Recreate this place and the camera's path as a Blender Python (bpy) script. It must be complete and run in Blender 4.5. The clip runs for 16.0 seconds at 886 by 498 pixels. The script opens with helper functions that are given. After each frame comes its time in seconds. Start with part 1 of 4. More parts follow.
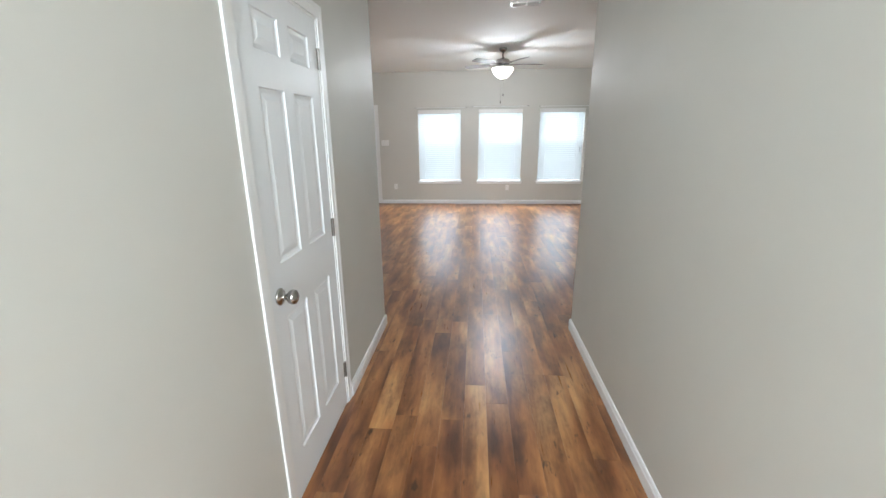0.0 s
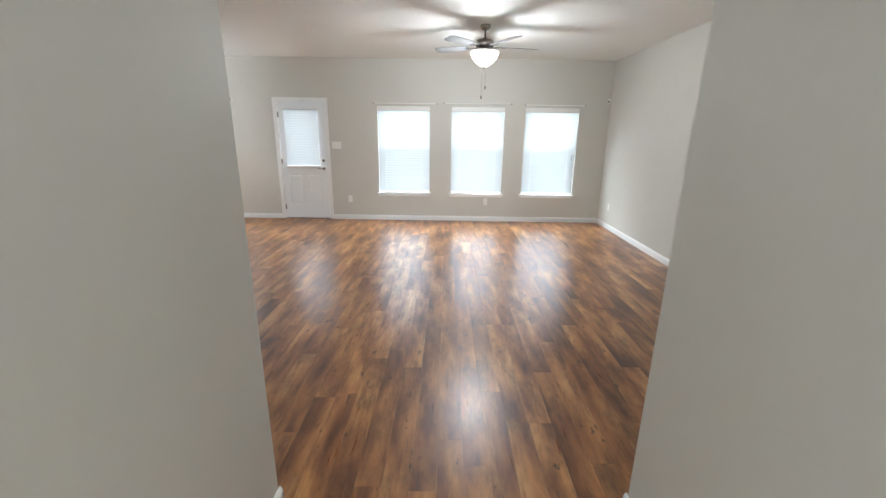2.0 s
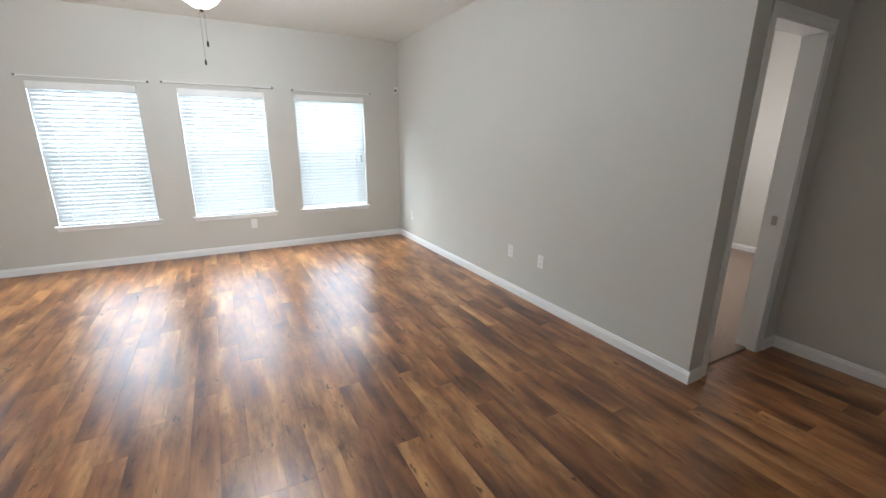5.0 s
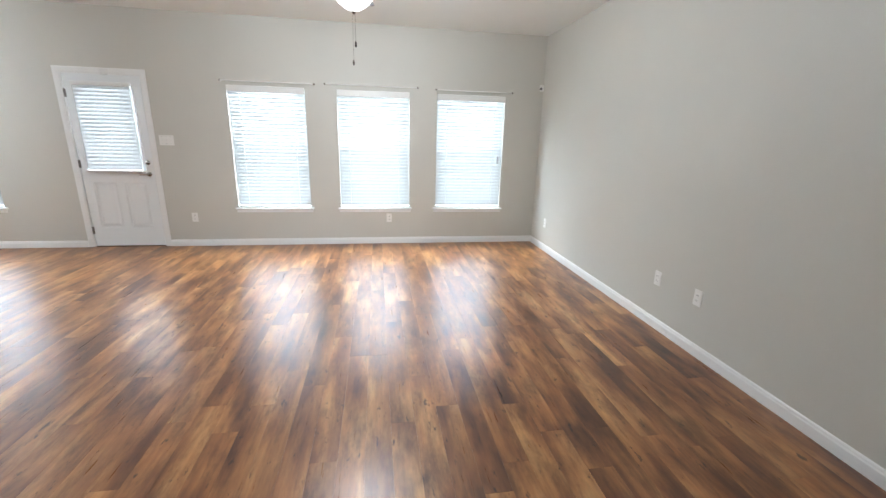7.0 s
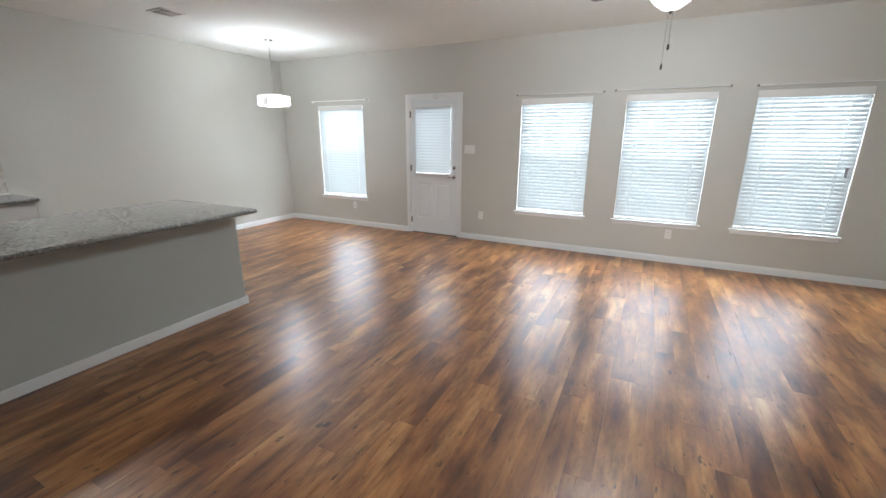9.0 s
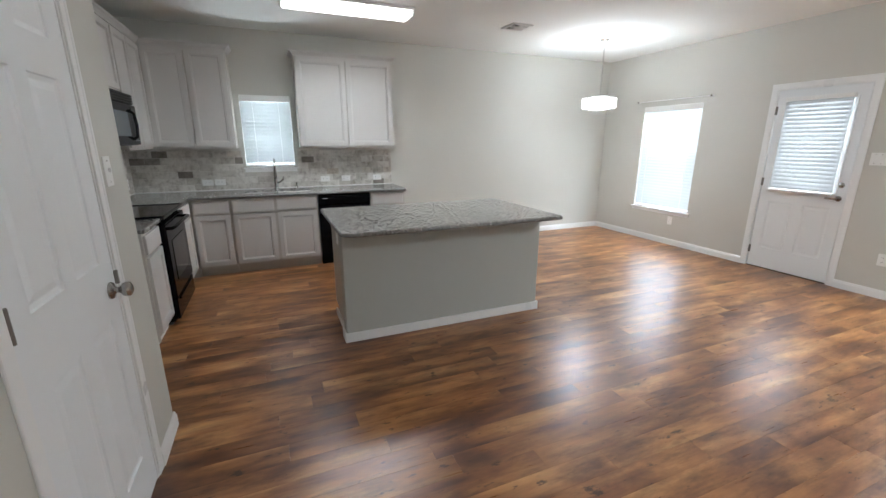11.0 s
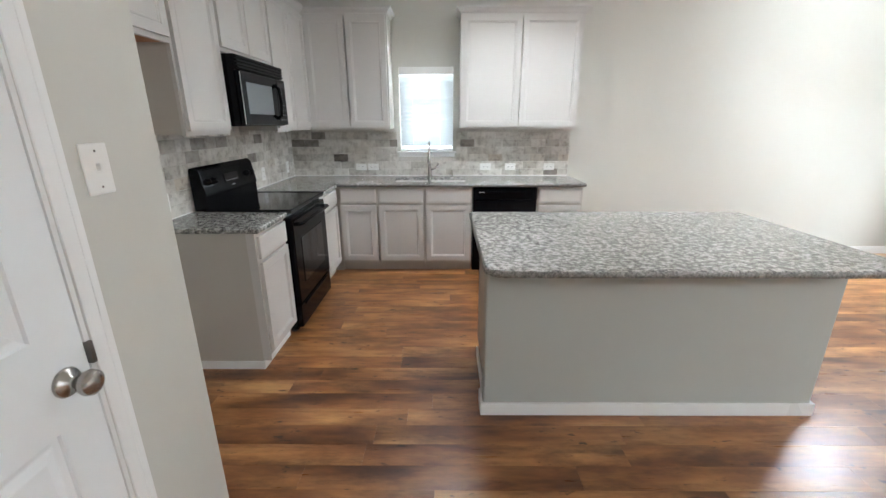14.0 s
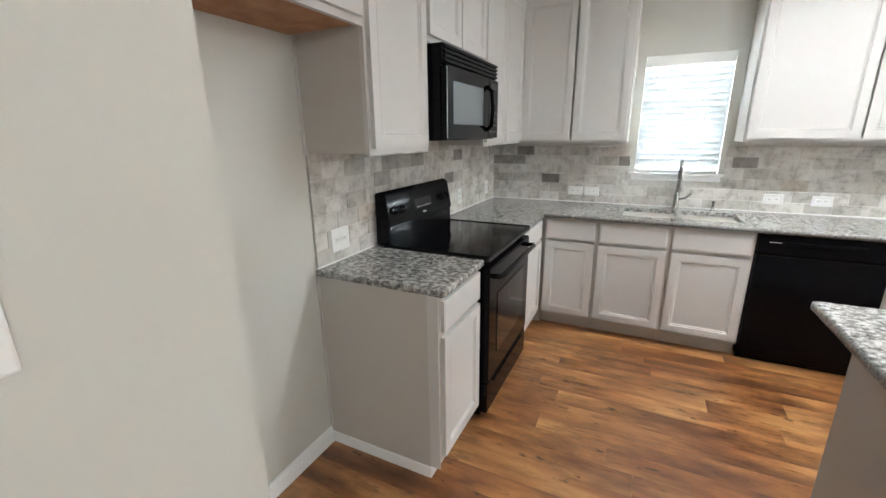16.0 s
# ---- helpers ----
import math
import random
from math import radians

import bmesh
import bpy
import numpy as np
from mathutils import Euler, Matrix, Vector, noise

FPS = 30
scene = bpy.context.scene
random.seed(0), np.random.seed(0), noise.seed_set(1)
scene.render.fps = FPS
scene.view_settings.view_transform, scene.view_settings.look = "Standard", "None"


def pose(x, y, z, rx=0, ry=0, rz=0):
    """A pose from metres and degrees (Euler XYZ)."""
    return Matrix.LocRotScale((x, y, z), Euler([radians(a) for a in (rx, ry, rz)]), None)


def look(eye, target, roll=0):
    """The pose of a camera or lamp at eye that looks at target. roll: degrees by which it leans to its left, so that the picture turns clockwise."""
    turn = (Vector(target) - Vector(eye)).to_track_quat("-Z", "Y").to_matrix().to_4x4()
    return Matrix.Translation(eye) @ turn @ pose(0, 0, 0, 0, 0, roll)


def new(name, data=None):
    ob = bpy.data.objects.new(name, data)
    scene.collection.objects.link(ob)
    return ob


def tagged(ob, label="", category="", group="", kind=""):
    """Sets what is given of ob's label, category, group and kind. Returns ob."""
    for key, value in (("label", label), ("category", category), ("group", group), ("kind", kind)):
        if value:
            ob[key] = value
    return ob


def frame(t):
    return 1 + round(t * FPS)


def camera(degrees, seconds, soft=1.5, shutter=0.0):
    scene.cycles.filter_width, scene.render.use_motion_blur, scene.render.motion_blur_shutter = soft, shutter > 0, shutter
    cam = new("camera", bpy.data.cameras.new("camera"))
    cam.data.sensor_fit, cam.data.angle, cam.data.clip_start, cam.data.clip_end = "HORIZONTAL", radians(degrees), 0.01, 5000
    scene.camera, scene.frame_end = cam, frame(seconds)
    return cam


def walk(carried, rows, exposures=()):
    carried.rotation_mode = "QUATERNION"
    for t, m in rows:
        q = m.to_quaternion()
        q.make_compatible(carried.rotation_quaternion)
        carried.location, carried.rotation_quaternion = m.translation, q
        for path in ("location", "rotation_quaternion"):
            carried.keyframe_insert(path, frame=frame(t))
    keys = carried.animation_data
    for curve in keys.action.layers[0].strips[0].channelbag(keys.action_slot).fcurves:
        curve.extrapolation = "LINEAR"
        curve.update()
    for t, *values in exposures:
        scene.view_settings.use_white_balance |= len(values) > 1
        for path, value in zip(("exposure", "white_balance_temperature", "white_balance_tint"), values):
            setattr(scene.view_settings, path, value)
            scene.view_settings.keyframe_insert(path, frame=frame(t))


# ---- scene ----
cam = camera(94.9, 16.0)
PATH = [
    (0, (0.383, -0.154, 1.534), (0.227, 1.762, 0.984), -0.6),
    (0.5, (0.338, 0.264, 1.573), (0.205, 2.191, 1.051), -0.2),
    (1, (0.329, 0.716, 1.557), (0.232, 2.653, 1.071), -0.8),
    (1.5, (0.367, 1.108, 1.586), (0.266, 3.037, 1.064), 0.6),
    (2, (0.354, 1.494, 1.582), (0.343, 3.416, 1.028), 0.8),
    (2.5, (0.318, 1.839, 1.549), (0.378, 3.76, 0.997), 0.4),
    (3, (0.326, 2.162, 1.548), (0.516, 4.077, 1.004), 0.5),
    (3.5, (0.374, 2.483, 1.499), (0.886, 4.337, 0.95), -0.2),
    (4, (0.487, 2.738, 1.485), (1.427, 4.421, 0.951), 0.3),
    (6.5, (0.961, 3.32, 1.455), (1.614, 5.137, 0.931), 1.8),
    (7, (0.921, 3.334, 1.477), (1.235, 5.235, 0.939), 1.6),
    (7.5, (0.864, 3.321, 1.491), (0.878, 5.248, 0.955), 1.5),
    (8, (0.827, 3.304, 1.514), (0.55, 5.21, 0.976), 1.2),
    (8.5, (0.797, 3.301, 1.507), (0.228, 5.143, 0.974), 0.8),
    (9, (0.782, 3.302, 1.516), (-0.081, 5.025, 0.981), 0.2),
    (9.5, (0.699, 3.282, 1.504), (-0.435, 4.842, 0.974), -0.3),
    (10, (0.606, 3.329, 1.499), (-0.788, 4.662, 0.974), -0.3),
    (12.5, (0.105, 3.705, 1.47), (-1.785, 3.724, 0.814), -0.7),
    (13, (-0.106, 3.722, 1.438), (-1.956, 3.696, 0.68), -0.8),
    (13.5, (-0.347, 3.773, 1.439), (-2.215, 3.728, 0.725), 0.1),
    (14, (-0.636, 3.727, 1.483), (-2.545, 3.715, 0.888), -0.1),
    (14.5, (-0.902, 3.679, 1.474), (-2.823, 3.599, 0.925), -0.7),
    (15, (-1.173, 3.637, 1.486), (-3.07, 3.351, 0.923), -0.3),
    (15.5, (-1.382, 3.481, 1.475), (-3.204, 2.873, 0.917), -0.8),
    (16, (-1.546, 3.307, 1.487), (-3.275, 2.46, 0.947), -0.7),
]
EXPOSURES = [(0, 0.33, 6080), (1.5, 0.42, 6200), (3, 0.46, 6150), (4, 0.42, 6050), (6.5, 0.64, 6100), (7.5, 0.40, 6100), (8.5, 0.2, 6120), (10, 0.24, 6120), (12.5, 0.95, 6050), (14.5, 1.12, 6200), (16, 1.35, 6300)]
walk(cam, [(t, look(eye, target, roll)) for t, eye, target, roll in PATH], [(t, stops, kelvin, 9.5) for t, stops, kelvin in EXPOSURES])

# ---- world, lamps, exposure ----
world = bpy.data.worlds.new("world")
scene.world = world
world.use_nodes = True
wn, wl = world.node_tree.nodes, world.node_tree.links
sky = wn.new("ShaderNodeTexSky")
sky.sky_type, sky.sun_disc = "NISHITA", False
sky.sun_elevation, sky.sun_rotation = radians(50), radians(200)
wl.new(sky.outputs[0], wn["Background"].inputs[0])
wn["Background"].inputs[1].default_value = 0.1
SUN = bpy.data.lights.new("sun", "SUN")
SUN.energy, SUN.angle, SUN.color = 3.0, radians(0.5), (1, 0.96, 0.9)
new("sun", SUN).matrix_world = look((0, -10, 14), (0, 2, 0))

# the plan, in metres
BACK, EAST, WEST, SOUTH, PANTRY = 8.915, 3.155, -5.24, 2.03, 2.895
HALL_W, HALL_E, PANTRY_END, ALC_N, ALC_E = -0.355, 1.16, -1.84, 4.32, 4.20
TOP, HALL_S, THICK = 2.76, -2.6, 0.13
WINDOW_W = 106.0


def area(name, m, w, h, watts, color=(1, 1, 1), spread=180):
    lamp = bpy.data.lights.new(name, "AREA")
    lamp.shape, lamp.size, lamp.size_y, lamp.energy, lamp.color = "RECTANGLE", w, h, watts, color
    lamp.spread = radians(spread)
    ob = new(name, lamp)
    ob.matrix_world = m
    return ob


def point(name, place, watts, radius, color):
    lamp = bpy.data.lights.new(name, "POINT")
    lamp.energy, lamp.shadow_soft_size, lamp.color = watts, radius, color
    ob = new(name, lamp)
    ob.location = place
    return ob


WINDOWS = [(-0.86, 0.05), (0.433, 1.352), (1.712, 2.636), (-4.43, -3.49)]
WZ0, WZ1 = 0.50, 1.997
KW = (3.237, 3.81, 1.178, 2.036)
DOOR_X0, DOOR_X1 = -2.60, -1.80
for wx0, wx1 in WINDOWS:
    area("window_daylight", pose((wx0 + wx1) / 2, BACK + 0.20, (WZ0 + WZ1) / 2, -90, 0, 0), wx1 - wx0, WZ1 - WZ0, WINDOW_W, (0.86, 0.95, 1.0))
area("window_daylight", pose((DOOR_X0 + DOOR_X1) / 2, BACK + 0.20, 1.45, -90, 0, 0), 0.62, 0.97, WINDOW_W * 0.25, (0.9, 0.95, 1.0))
area("window_daylight", pose(WEST - 0.20, (KW[0] + KW[1]) / 2, (KW[2] + KW[3]) / 2, -90, 0, 90), KW[1] - KW[0], KW[3] - KW[2], WINDOW_W * 0.30, (0.86, 0.95, 1.0))
# Unseen lamp added behind the camera to brighten the hall.
area("hall_fill", pose(0.4, HALL_S - 0.06, 1.95, 90, 0, 0), 1.28, 1.38, 122, (0.92, 0.97, 1.0))
# Lamp added out of view so the bedroom past the doorway is lit.
area("bedroom_fill", pose(5.3, 6.60, 1.5, -90, 0, 0), 1.36, 1.16, 26, (1.0, 0.9, 0.85))
FAN = (0.775, 6.66)
PEND = (-4.02, 7.62)
FLUO = (-3.87, 4.34)
point("fan_bulb", (FAN[0], FAN[1], 2.40), 66, 0.13, (0.96, 0.99, 1.0))
point("pendant_bulb", (PEND[0], PEND[1], 1.985), 42, 0.13, (0.95, 0.98, 1.0))
area("kitchen_tube", pose(FLUO[0], FLUO[1], TOP - 0.085, 0, 0, 90), 1.15, 0.22, 15, (0.93, 0.98, 1.0), 150)


# ---- materials ----
def mat(name, color, rough=0.5, metal=0.0, spec=0.5):
    m = bpy.data.materials.new(name)
    m.use_nodes = True
    b = m.node_tree.nodes["Principled BSDF"]
    b.inputs["Base Color"].default_value = (*color, 1)
    b.inputs["Roughness"].default_value = rough
    b.inputs["Metallic"].default_value = metal
    b.inputs["Specular IOR Level"].default_value = spec
    return m


def nodes(m):
    return m.node_tree.nodes, m.node_tree.links, m.node_tree.nodes["Principled BSDF"]


def noise_tex(m, scale, detail=4.0, vector=None, rough=0.5):
    n, l, b = nodes(m)
    t = n.new("ShaderNodeTexNoise")
    t.inputs["Scale"].default_value, t.inputs["Detail"].default_value, t.inputs["Roughness"].default_value = scale, detail, rough
    if vector is None:
        vector = n.new("ShaderNodeNewGeometry").outputs["Position"]
    l.new(vector, t.inputs["Vector"])
    return t.outputs["Fac"]


def ramp(m, fac, stops, mode="LINEAR"):
    n, l, b = nodes(m)
    r = n.new("ShaderNodeValToRGB")
    r.color_ramp.interpolation = mode
    while len(r.color_ramp.elements) < len(stops):
        r.color_ramp.elements.new(0.5)
    for e, (p, c) in zip(r.color_ramp.elements, stops):
        e.position, e.color = p, (*c, 1) if len(c) == 3 else c
    l.new(fac, r.inputs[0])
    return r.outputs[0]


def mix(m, fac, a, b_, blend="MIX"):
    n, l, b = nodes(m)
    x = n.new("ShaderNodeMix")
    x.data_type, x.blend_type = "RGBA", blend
    for i, v in ((0, fac), (6, a), (7, b_)):
        if isinstance(v, (int, float)):
            x.inputs[i].default_value = v
        elif isinstance(v, tuple):
            x.inputs[i].default_value = (*v, 1)
        else:
            l.new(v, x.inputs[i])
    return x.outputs[2]


def bump(m, height, strength, distance=0.002):
    n, l, b = nodes(m)
    k = n.new("ShaderNodeBump")
    k.inputs["Strength"].default_value, k.inputs["Distance"].default_value = strength, distance
    l.new(height, k.inputs["Height"])
    l.new(k.outputs[0], b.inputs["Normal"])


def painted(name, color, rough, grain=220.0, strength=0.25, vary=0.05):
    """Rolled paint: a fine orange-peel relief and a faint large blotch."""
    m = mat(name, color, rough)
    n, l, b = nodes(m)
    dark = tuple(c * (1 - vary) for c in color)
    l.new(mix(m, noise_tex(m, 1.7, 3), dark, color), b.inputs["Base Color"])
    bump(m, noise_tex(m, grain, 2), strength, 0.0015)
    l.new(ramp(m, noise_tex(m, 3.1, 3), [(0.3, (rough - 0.05,) * 3), (0.7, (rough + 0.06,) * 3)]), b.inputs["Roughness"])
    return m


M_WALL = painted("greige_wall_paint", (0.60, 0.594, 0.548), 0.50, 160, 0.09)
M_CEIL = painted("white_ceiling_paint", (0.87, 0.89, 0.865), 0.8, 90, 0.15)
M_TRIM = painted("white_trim_paint", (0.84, 0.85, 0.845), 0.32, 60, 0.06, 0.02)
M_DOOR = painted("white_door_paint", (0.82, 0.85, 0.865), 0.35, 45, 0.10, 0.02)
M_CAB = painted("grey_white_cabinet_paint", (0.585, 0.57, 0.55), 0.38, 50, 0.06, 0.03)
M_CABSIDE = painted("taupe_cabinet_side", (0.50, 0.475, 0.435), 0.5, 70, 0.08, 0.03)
M_ISLAND = painted("grey_island_paint", (0.49, 0.51, 0.482), 0.6, 160, 0.09)
M_WOODRAW = mat("raw_cabinet_wood", (0.45, 0.22, 0.10), 0.6)
_n, _l, _b = nodes(M_WOODRAW)
_l.new(ramp(M_WOODRAW, noise_tex(M_WOODRAW, 14, 5), [(0.3, (0.34, 0.15, 0.07)), (0.7, (0.52, 0.28, 0.14))]), _b.inputs["Base Color"])
M_NICKEL = mat("brushed_nickel", (0.40, 0.385, 0.365), 0.25, 1.0)
bump(M_NICKEL, noise_tex(M_NICKEL, 400, 2), 0.1, 0.0005)
M_HINGE = mat("aged_nickel_hinge", (0.22, 0.21, 0.195), 0.4, 1.0)
bump(M_HINGE, noise_tex(M_HINGE, 300, 2), 0.1, 0.0005)
M_CHROME = mat("chrome", (0.75, 0.75, 0.75), 0.12, 1.0)
bump(M_CHROME, noise_tex(M_CHROME, 200, 2), 0.03, 0.0004)
M_STEEL = mat("stainless_steel", (0.28, 0.28, 0.275), 0.42, 1.0)
bump(M_STEEL, noise_tex(M_STEEL, 300, 2), 0.1, 0.0005)
M_PLATE = mat("white_plastic", (0.82, 0.82, 0.80), 0.4)
M_SLOT = mat("dark_slot", (0.05, 0.05, 0.05), 0.6)
M_BLACK = mat("black_gloss_enamel", (0.003, 0.003, 0.004), 0.12, 0.0, 0.13)
_n, _l, _b = nodes(M_BLACK)
_l.new(ramp(M_BLACK, noise_tex(M_BLACK, 9, 5), [(0.35, (0.08,) * 3), (0.75, (0.17,) * 3)]), _b.inputs["Roughness"])
M_BLACKG = mat("black_ceramic_glass", (0.004, 0.004, 0.005), 0.06)
_n, _l, _b = nodes(M_BLACKG)
_l.new(ramp(M_BLACKG, noise_tex(M_BLACKG, 30, 6), [(0.4, (0.05,) * 3), (0.8, (0.16,) * 3)]), _b.inputs["Roughness"])
M_OVENWIN = mat("smoked_oven_glass", (0.02, 0.02, 0.02), 0.05)
M_MWWIN = mat("grey_screened_microwave_glass", (0.16, 0.18, 0.19), 0.12)
M_PRINT = mat("pale_print", (0.55, 0.55, 0.55), 0.5)
M_BLADE = mat("silver_fan_blade", (0.20, 0.205, 0.21), 0.45)
bump(M_BLADE, noise_tex(M_BLADE, 60, 3), 0.1, 0.0005)
M_CARPET = mat("beige_carpet", (0.36, 0.27, 0.22), 0.95)
_n, _l, _b = nodes(M_CARPET)
_l.new(ramp(M_CARPET, noise_tex(M_CARPET, 90, 4), [(0.3, (0.27, 0.20, 0.16)), (0.7, (0.42, 0.33, 0.27))]), _b.inputs["Base Color"])
bump(M_CARPET, noise_tex(M_CARPET, 400, 3), 0.8, 0.006)
M_GROUND = mat("dry_grass_ground", (0.12, 0.13, 0.06), 0.9)
_n, _l, _b = nodes(M_GROUND)
_l.new(ramp(M_GROUND, noise_tex(M_GROUND, 3, 8), [(0.3, (0.08, 0.10, 0.04)), (0.7, (0.17, 0.16, 0.08))]), _b.inputs["Base Color"])
M_GROUT = mat("pale_grout", (0.52, 0.50, 0.46), 0.85)
_n, _l, _b = nodes(M_GROUT)
_l.new(ramp(M_GROUT, noise_tex(M_GROUT, 60, 4), [(0.3, (0.52, 0.50, 0.46)), (0.7, (0.63, 0.61, 0.57))]), _b.inputs["Base Color"])
M_DARKGAP = mat("dark_underfloor", (0.03, 0.018, 0.01), 0.8)


def lit(name, color, strength):
    m = mat(name, (0.85, 0.85, 0.82), 0.3)
    b = m.node_tree.nodes["Principled BSDF"]
    b.inputs["Emission Color"].default_value, b.inputs["Emission Strength"].default_value = (*color, 1), strength
    return m


M_BOWL = lit("lit_frosted_glass", (1.0, 0.96, 0.9), 3.0)
M_TUBE = lit("lit_acrylic_diffuser", (1.0, 0.97, 0.9), 3.0)
M_SHADE = lit("lit_crystal_shade", (1.0, 0.97, 0.93), 0.25)


def see_through(name, color, amount, rough=0.0):
    m = bpy.data.materials.new(name)
    m.use_nodes = True
    n, l = m.node_tree.nodes, m.node_tree.links
    n.remove(n["Principled BSDF"])
    t, g, x = n.new("ShaderNodeBsdfTransparent"), n.new("ShaderNodeBsdfGlossy" if rough == 0 else "ShaderNodeBsdfDiffuse"), n.new("ShaderNodeMixShader")
    g.inputs["Color"].default_value = (*color, 1)
    if rough == 0:
        g.inputs["Roughness"].default_value = 0.02
    x.inputs[0].default_value = amount
    l.new(t.outputs[0], x.inputs[1]), l.new(g.outputs[0], x.inputs[2]), l.new(x.outputs[0], n["Material Output"].inputs[0])
    return m


M_GLASS = see_through("window_glass", (0.9, 0.95, 0.95), 0.08)
M_SCREEN = see_through("insect_screen", (0.10, 0.13, 0.16), 0.12, 1)


def slat_material():
    m = bpy.data.materials.new("white_vinyl_slat")
    m.use_nodes = True
    n, l = m.node_tree.nodes, m.node_tree.links
    b = n["Principled BSDF"]
    b.inputs["Base Color"].default_value, b.inputs["Roughness"].default_value = (0.42, 0.435, 0.435, 1), 0.5
    t, x = n.new("ShaderNodeBsdfTranslucent"), n.new("ShaderNodeMixShader")
    t.inputs["Color"].default_value = (0.86, 0.92, 0.93, 1)
    x.inputs[0].default_value = 0.021
    l.new(b.outputs[0], x.inputs[1]), l.new(t.outputs[0], x.inputs[2]), l.new(x.outputs[0], n["Material Output"].inputs[0])
    return m


M_SLAT = slat_material()


def plank_material(name, island):
    """Hickory-look vinyl plank: the grain runs along y."""
    m = mat(name, (0.25, 0.11, 0.045), 0.3)
    n, l, b = nodes(m)
    geo = n.new("ShaderNodeNewGeometry")
    rnd = geo.outputs["Random Per Island"] if island else n.new("ShaderNodeObjectInfo").outputs["Random"]
    k = n.new("ShaderNodeMath")
    k.operation = "MULTIPLY"
    k.inputs[1].default_value = 61.0
    l.new(rnd, k.inputs[0])
    shift = n.new("ShaderNodeCombineXYZ")
    l.new(k.outputs[0], shift.inputs[0]), l.new(k.outputs[0], shift.inputs[1]), l.new(k.outputs[0], shift.inputs[2])
    add = n.new("ShaderNodeVectorMath")
    l.new(geo.outputs["Position"], add.inputs[0]), l.new(shift.outputs[0], add.inputs[1])
    def stretched(sx, sy):
        v = n.new("ShaderNodeVectorMath")
        v.operation = "MULTIPLY"
        v.inputs[1].default_value = (sx, sy, 1)
        l.new(add.outputs[0], v.inputs[0])
        return v.outputs[0]
    broad = noise_tex(m, 1.0, 4, stretched(6.5, 1.5), 0.5)
    cloud = noise_tex(m, 1.0, 5, stretched(5, 2.0), 0.62)
    fine = noise_tex(m, 1.0, 6, stretched(60, 3.0), 0.6)
    spot = noise_tex(m, 1.0, 4, stretched(24, 8.0), 0.65)
    feather = noise_tex(m, 1.0, 6, stretched(17, 3.6), 0.7)
    tone = ramp(m, broad, [(0.32, (0.115, 0.037, 0.012)), (0.44, (0.265, 0.103, 0.033)), (0.56, (0.425, 0.197, 0.068)), (0.70, (0.60, 0.335, 0.135))])
    grain = mix(m, 0.42, tone, ramp(m, fine, [(0.3, (0.50, 0.46, 0.43)), (0.65, (1.0, 1.0, 1.0))]), "MULTIPLY")
    each = mix(m, 1.0, grain, ramp(m, rnd, [(0.0, (0.85, 0.80, 0.77)), (0.4, (0.95, 0.93, 0.92)), (1.0, (1.08, 1.06, 1.04))]), "MULTIPLY")
    dark = mix(m, ramp(m, cloud, [(0.50, (0, 0, 0)), (0.68, (0.72, 0.72, 0.72))]), each, (0.070, 0.022, 0.008))
    knot = mix(m, ramp(m, spot, [(0.63, (0, 0, 0)), (0.70, (0.85, 0.85, 0.85))]), dark, (0.025, 0.010, 0.005))
    streak = mix(m, 1.0, knot, ramp(m, feather, [(0.34, (0.62, 0.56, 0.52)), (0.48, (0.98, 0.98, 0.98)), (0.66, (1.18, 1.15, 1.10))]), "MULTIPLY")
    l.new(streak, b.inputs["Base Color"])
    l.new(ramp(m, fine, [(0.3, (0.27,) * 3), (0.7, (0.36,) * 3)]), b.inputs["Roughness"])
    b.inputs["IOR"].default_value = 1.72
    bump(m, fine, 0.12, 0.0010)
    return m


M_PLANK, M_PLANK_REST = plank_material("hickory_plank", False), plank_material("hickory_plank_rest", True)


def granite_material(name, rough, lift, relief):
    m = mat(name, (0.4, 0.4, 0.38), rough)
    n, l, b = nodes(m)
    pos = n.new("ShaderNodeNewGeometry").outputs["Position"]
    warp = n.new("ShaderNodeVectorMath")
    warp.operation = "MULTIPLY"
    warp.inputs[1].default_value = (1.0, 0.8, 1.0)
    l.new(pos, warp.inputs[0])
    big = noise_tex(m, 48, 5, warp.outputs[0], 0.65)
    small = noise_tex(m, 120, 4, None, 0.6)
    base = ramp(m, big, [(0.38 + lift, (0.020, 0.020, 0.019)), (0.455 + lift, (0.11, 0.107, 0.10)), (0.54 + lift, (0.37, 0.36, 0.34)), (0.66 + lift, (0.60, 0.59, 0.56))])
    l.new(mix(m, 0.27, base, ramp(m, small, [(0.36, (0.06, 0.06, 0.06)), (0.50, (0.45, 0.44, 0.42)), (0.62, (0.8, 0.79, 0.76))])), b.inputs["Base Color"])
    b.inputs["IOR"].default_value = 1.85
    bump(m, small, relief, 0.0012)
    return m


M_GRANITE = granite_material("polished_grey_granite", 0.10, 0.0, 0.03)
# Chiselled relief; its darker ramp paints the lack of the top's glare.
M_GRANITE_EDGE = granite_material("chiselled_edge_without_glare", 0.35, 0.13, 0.6)


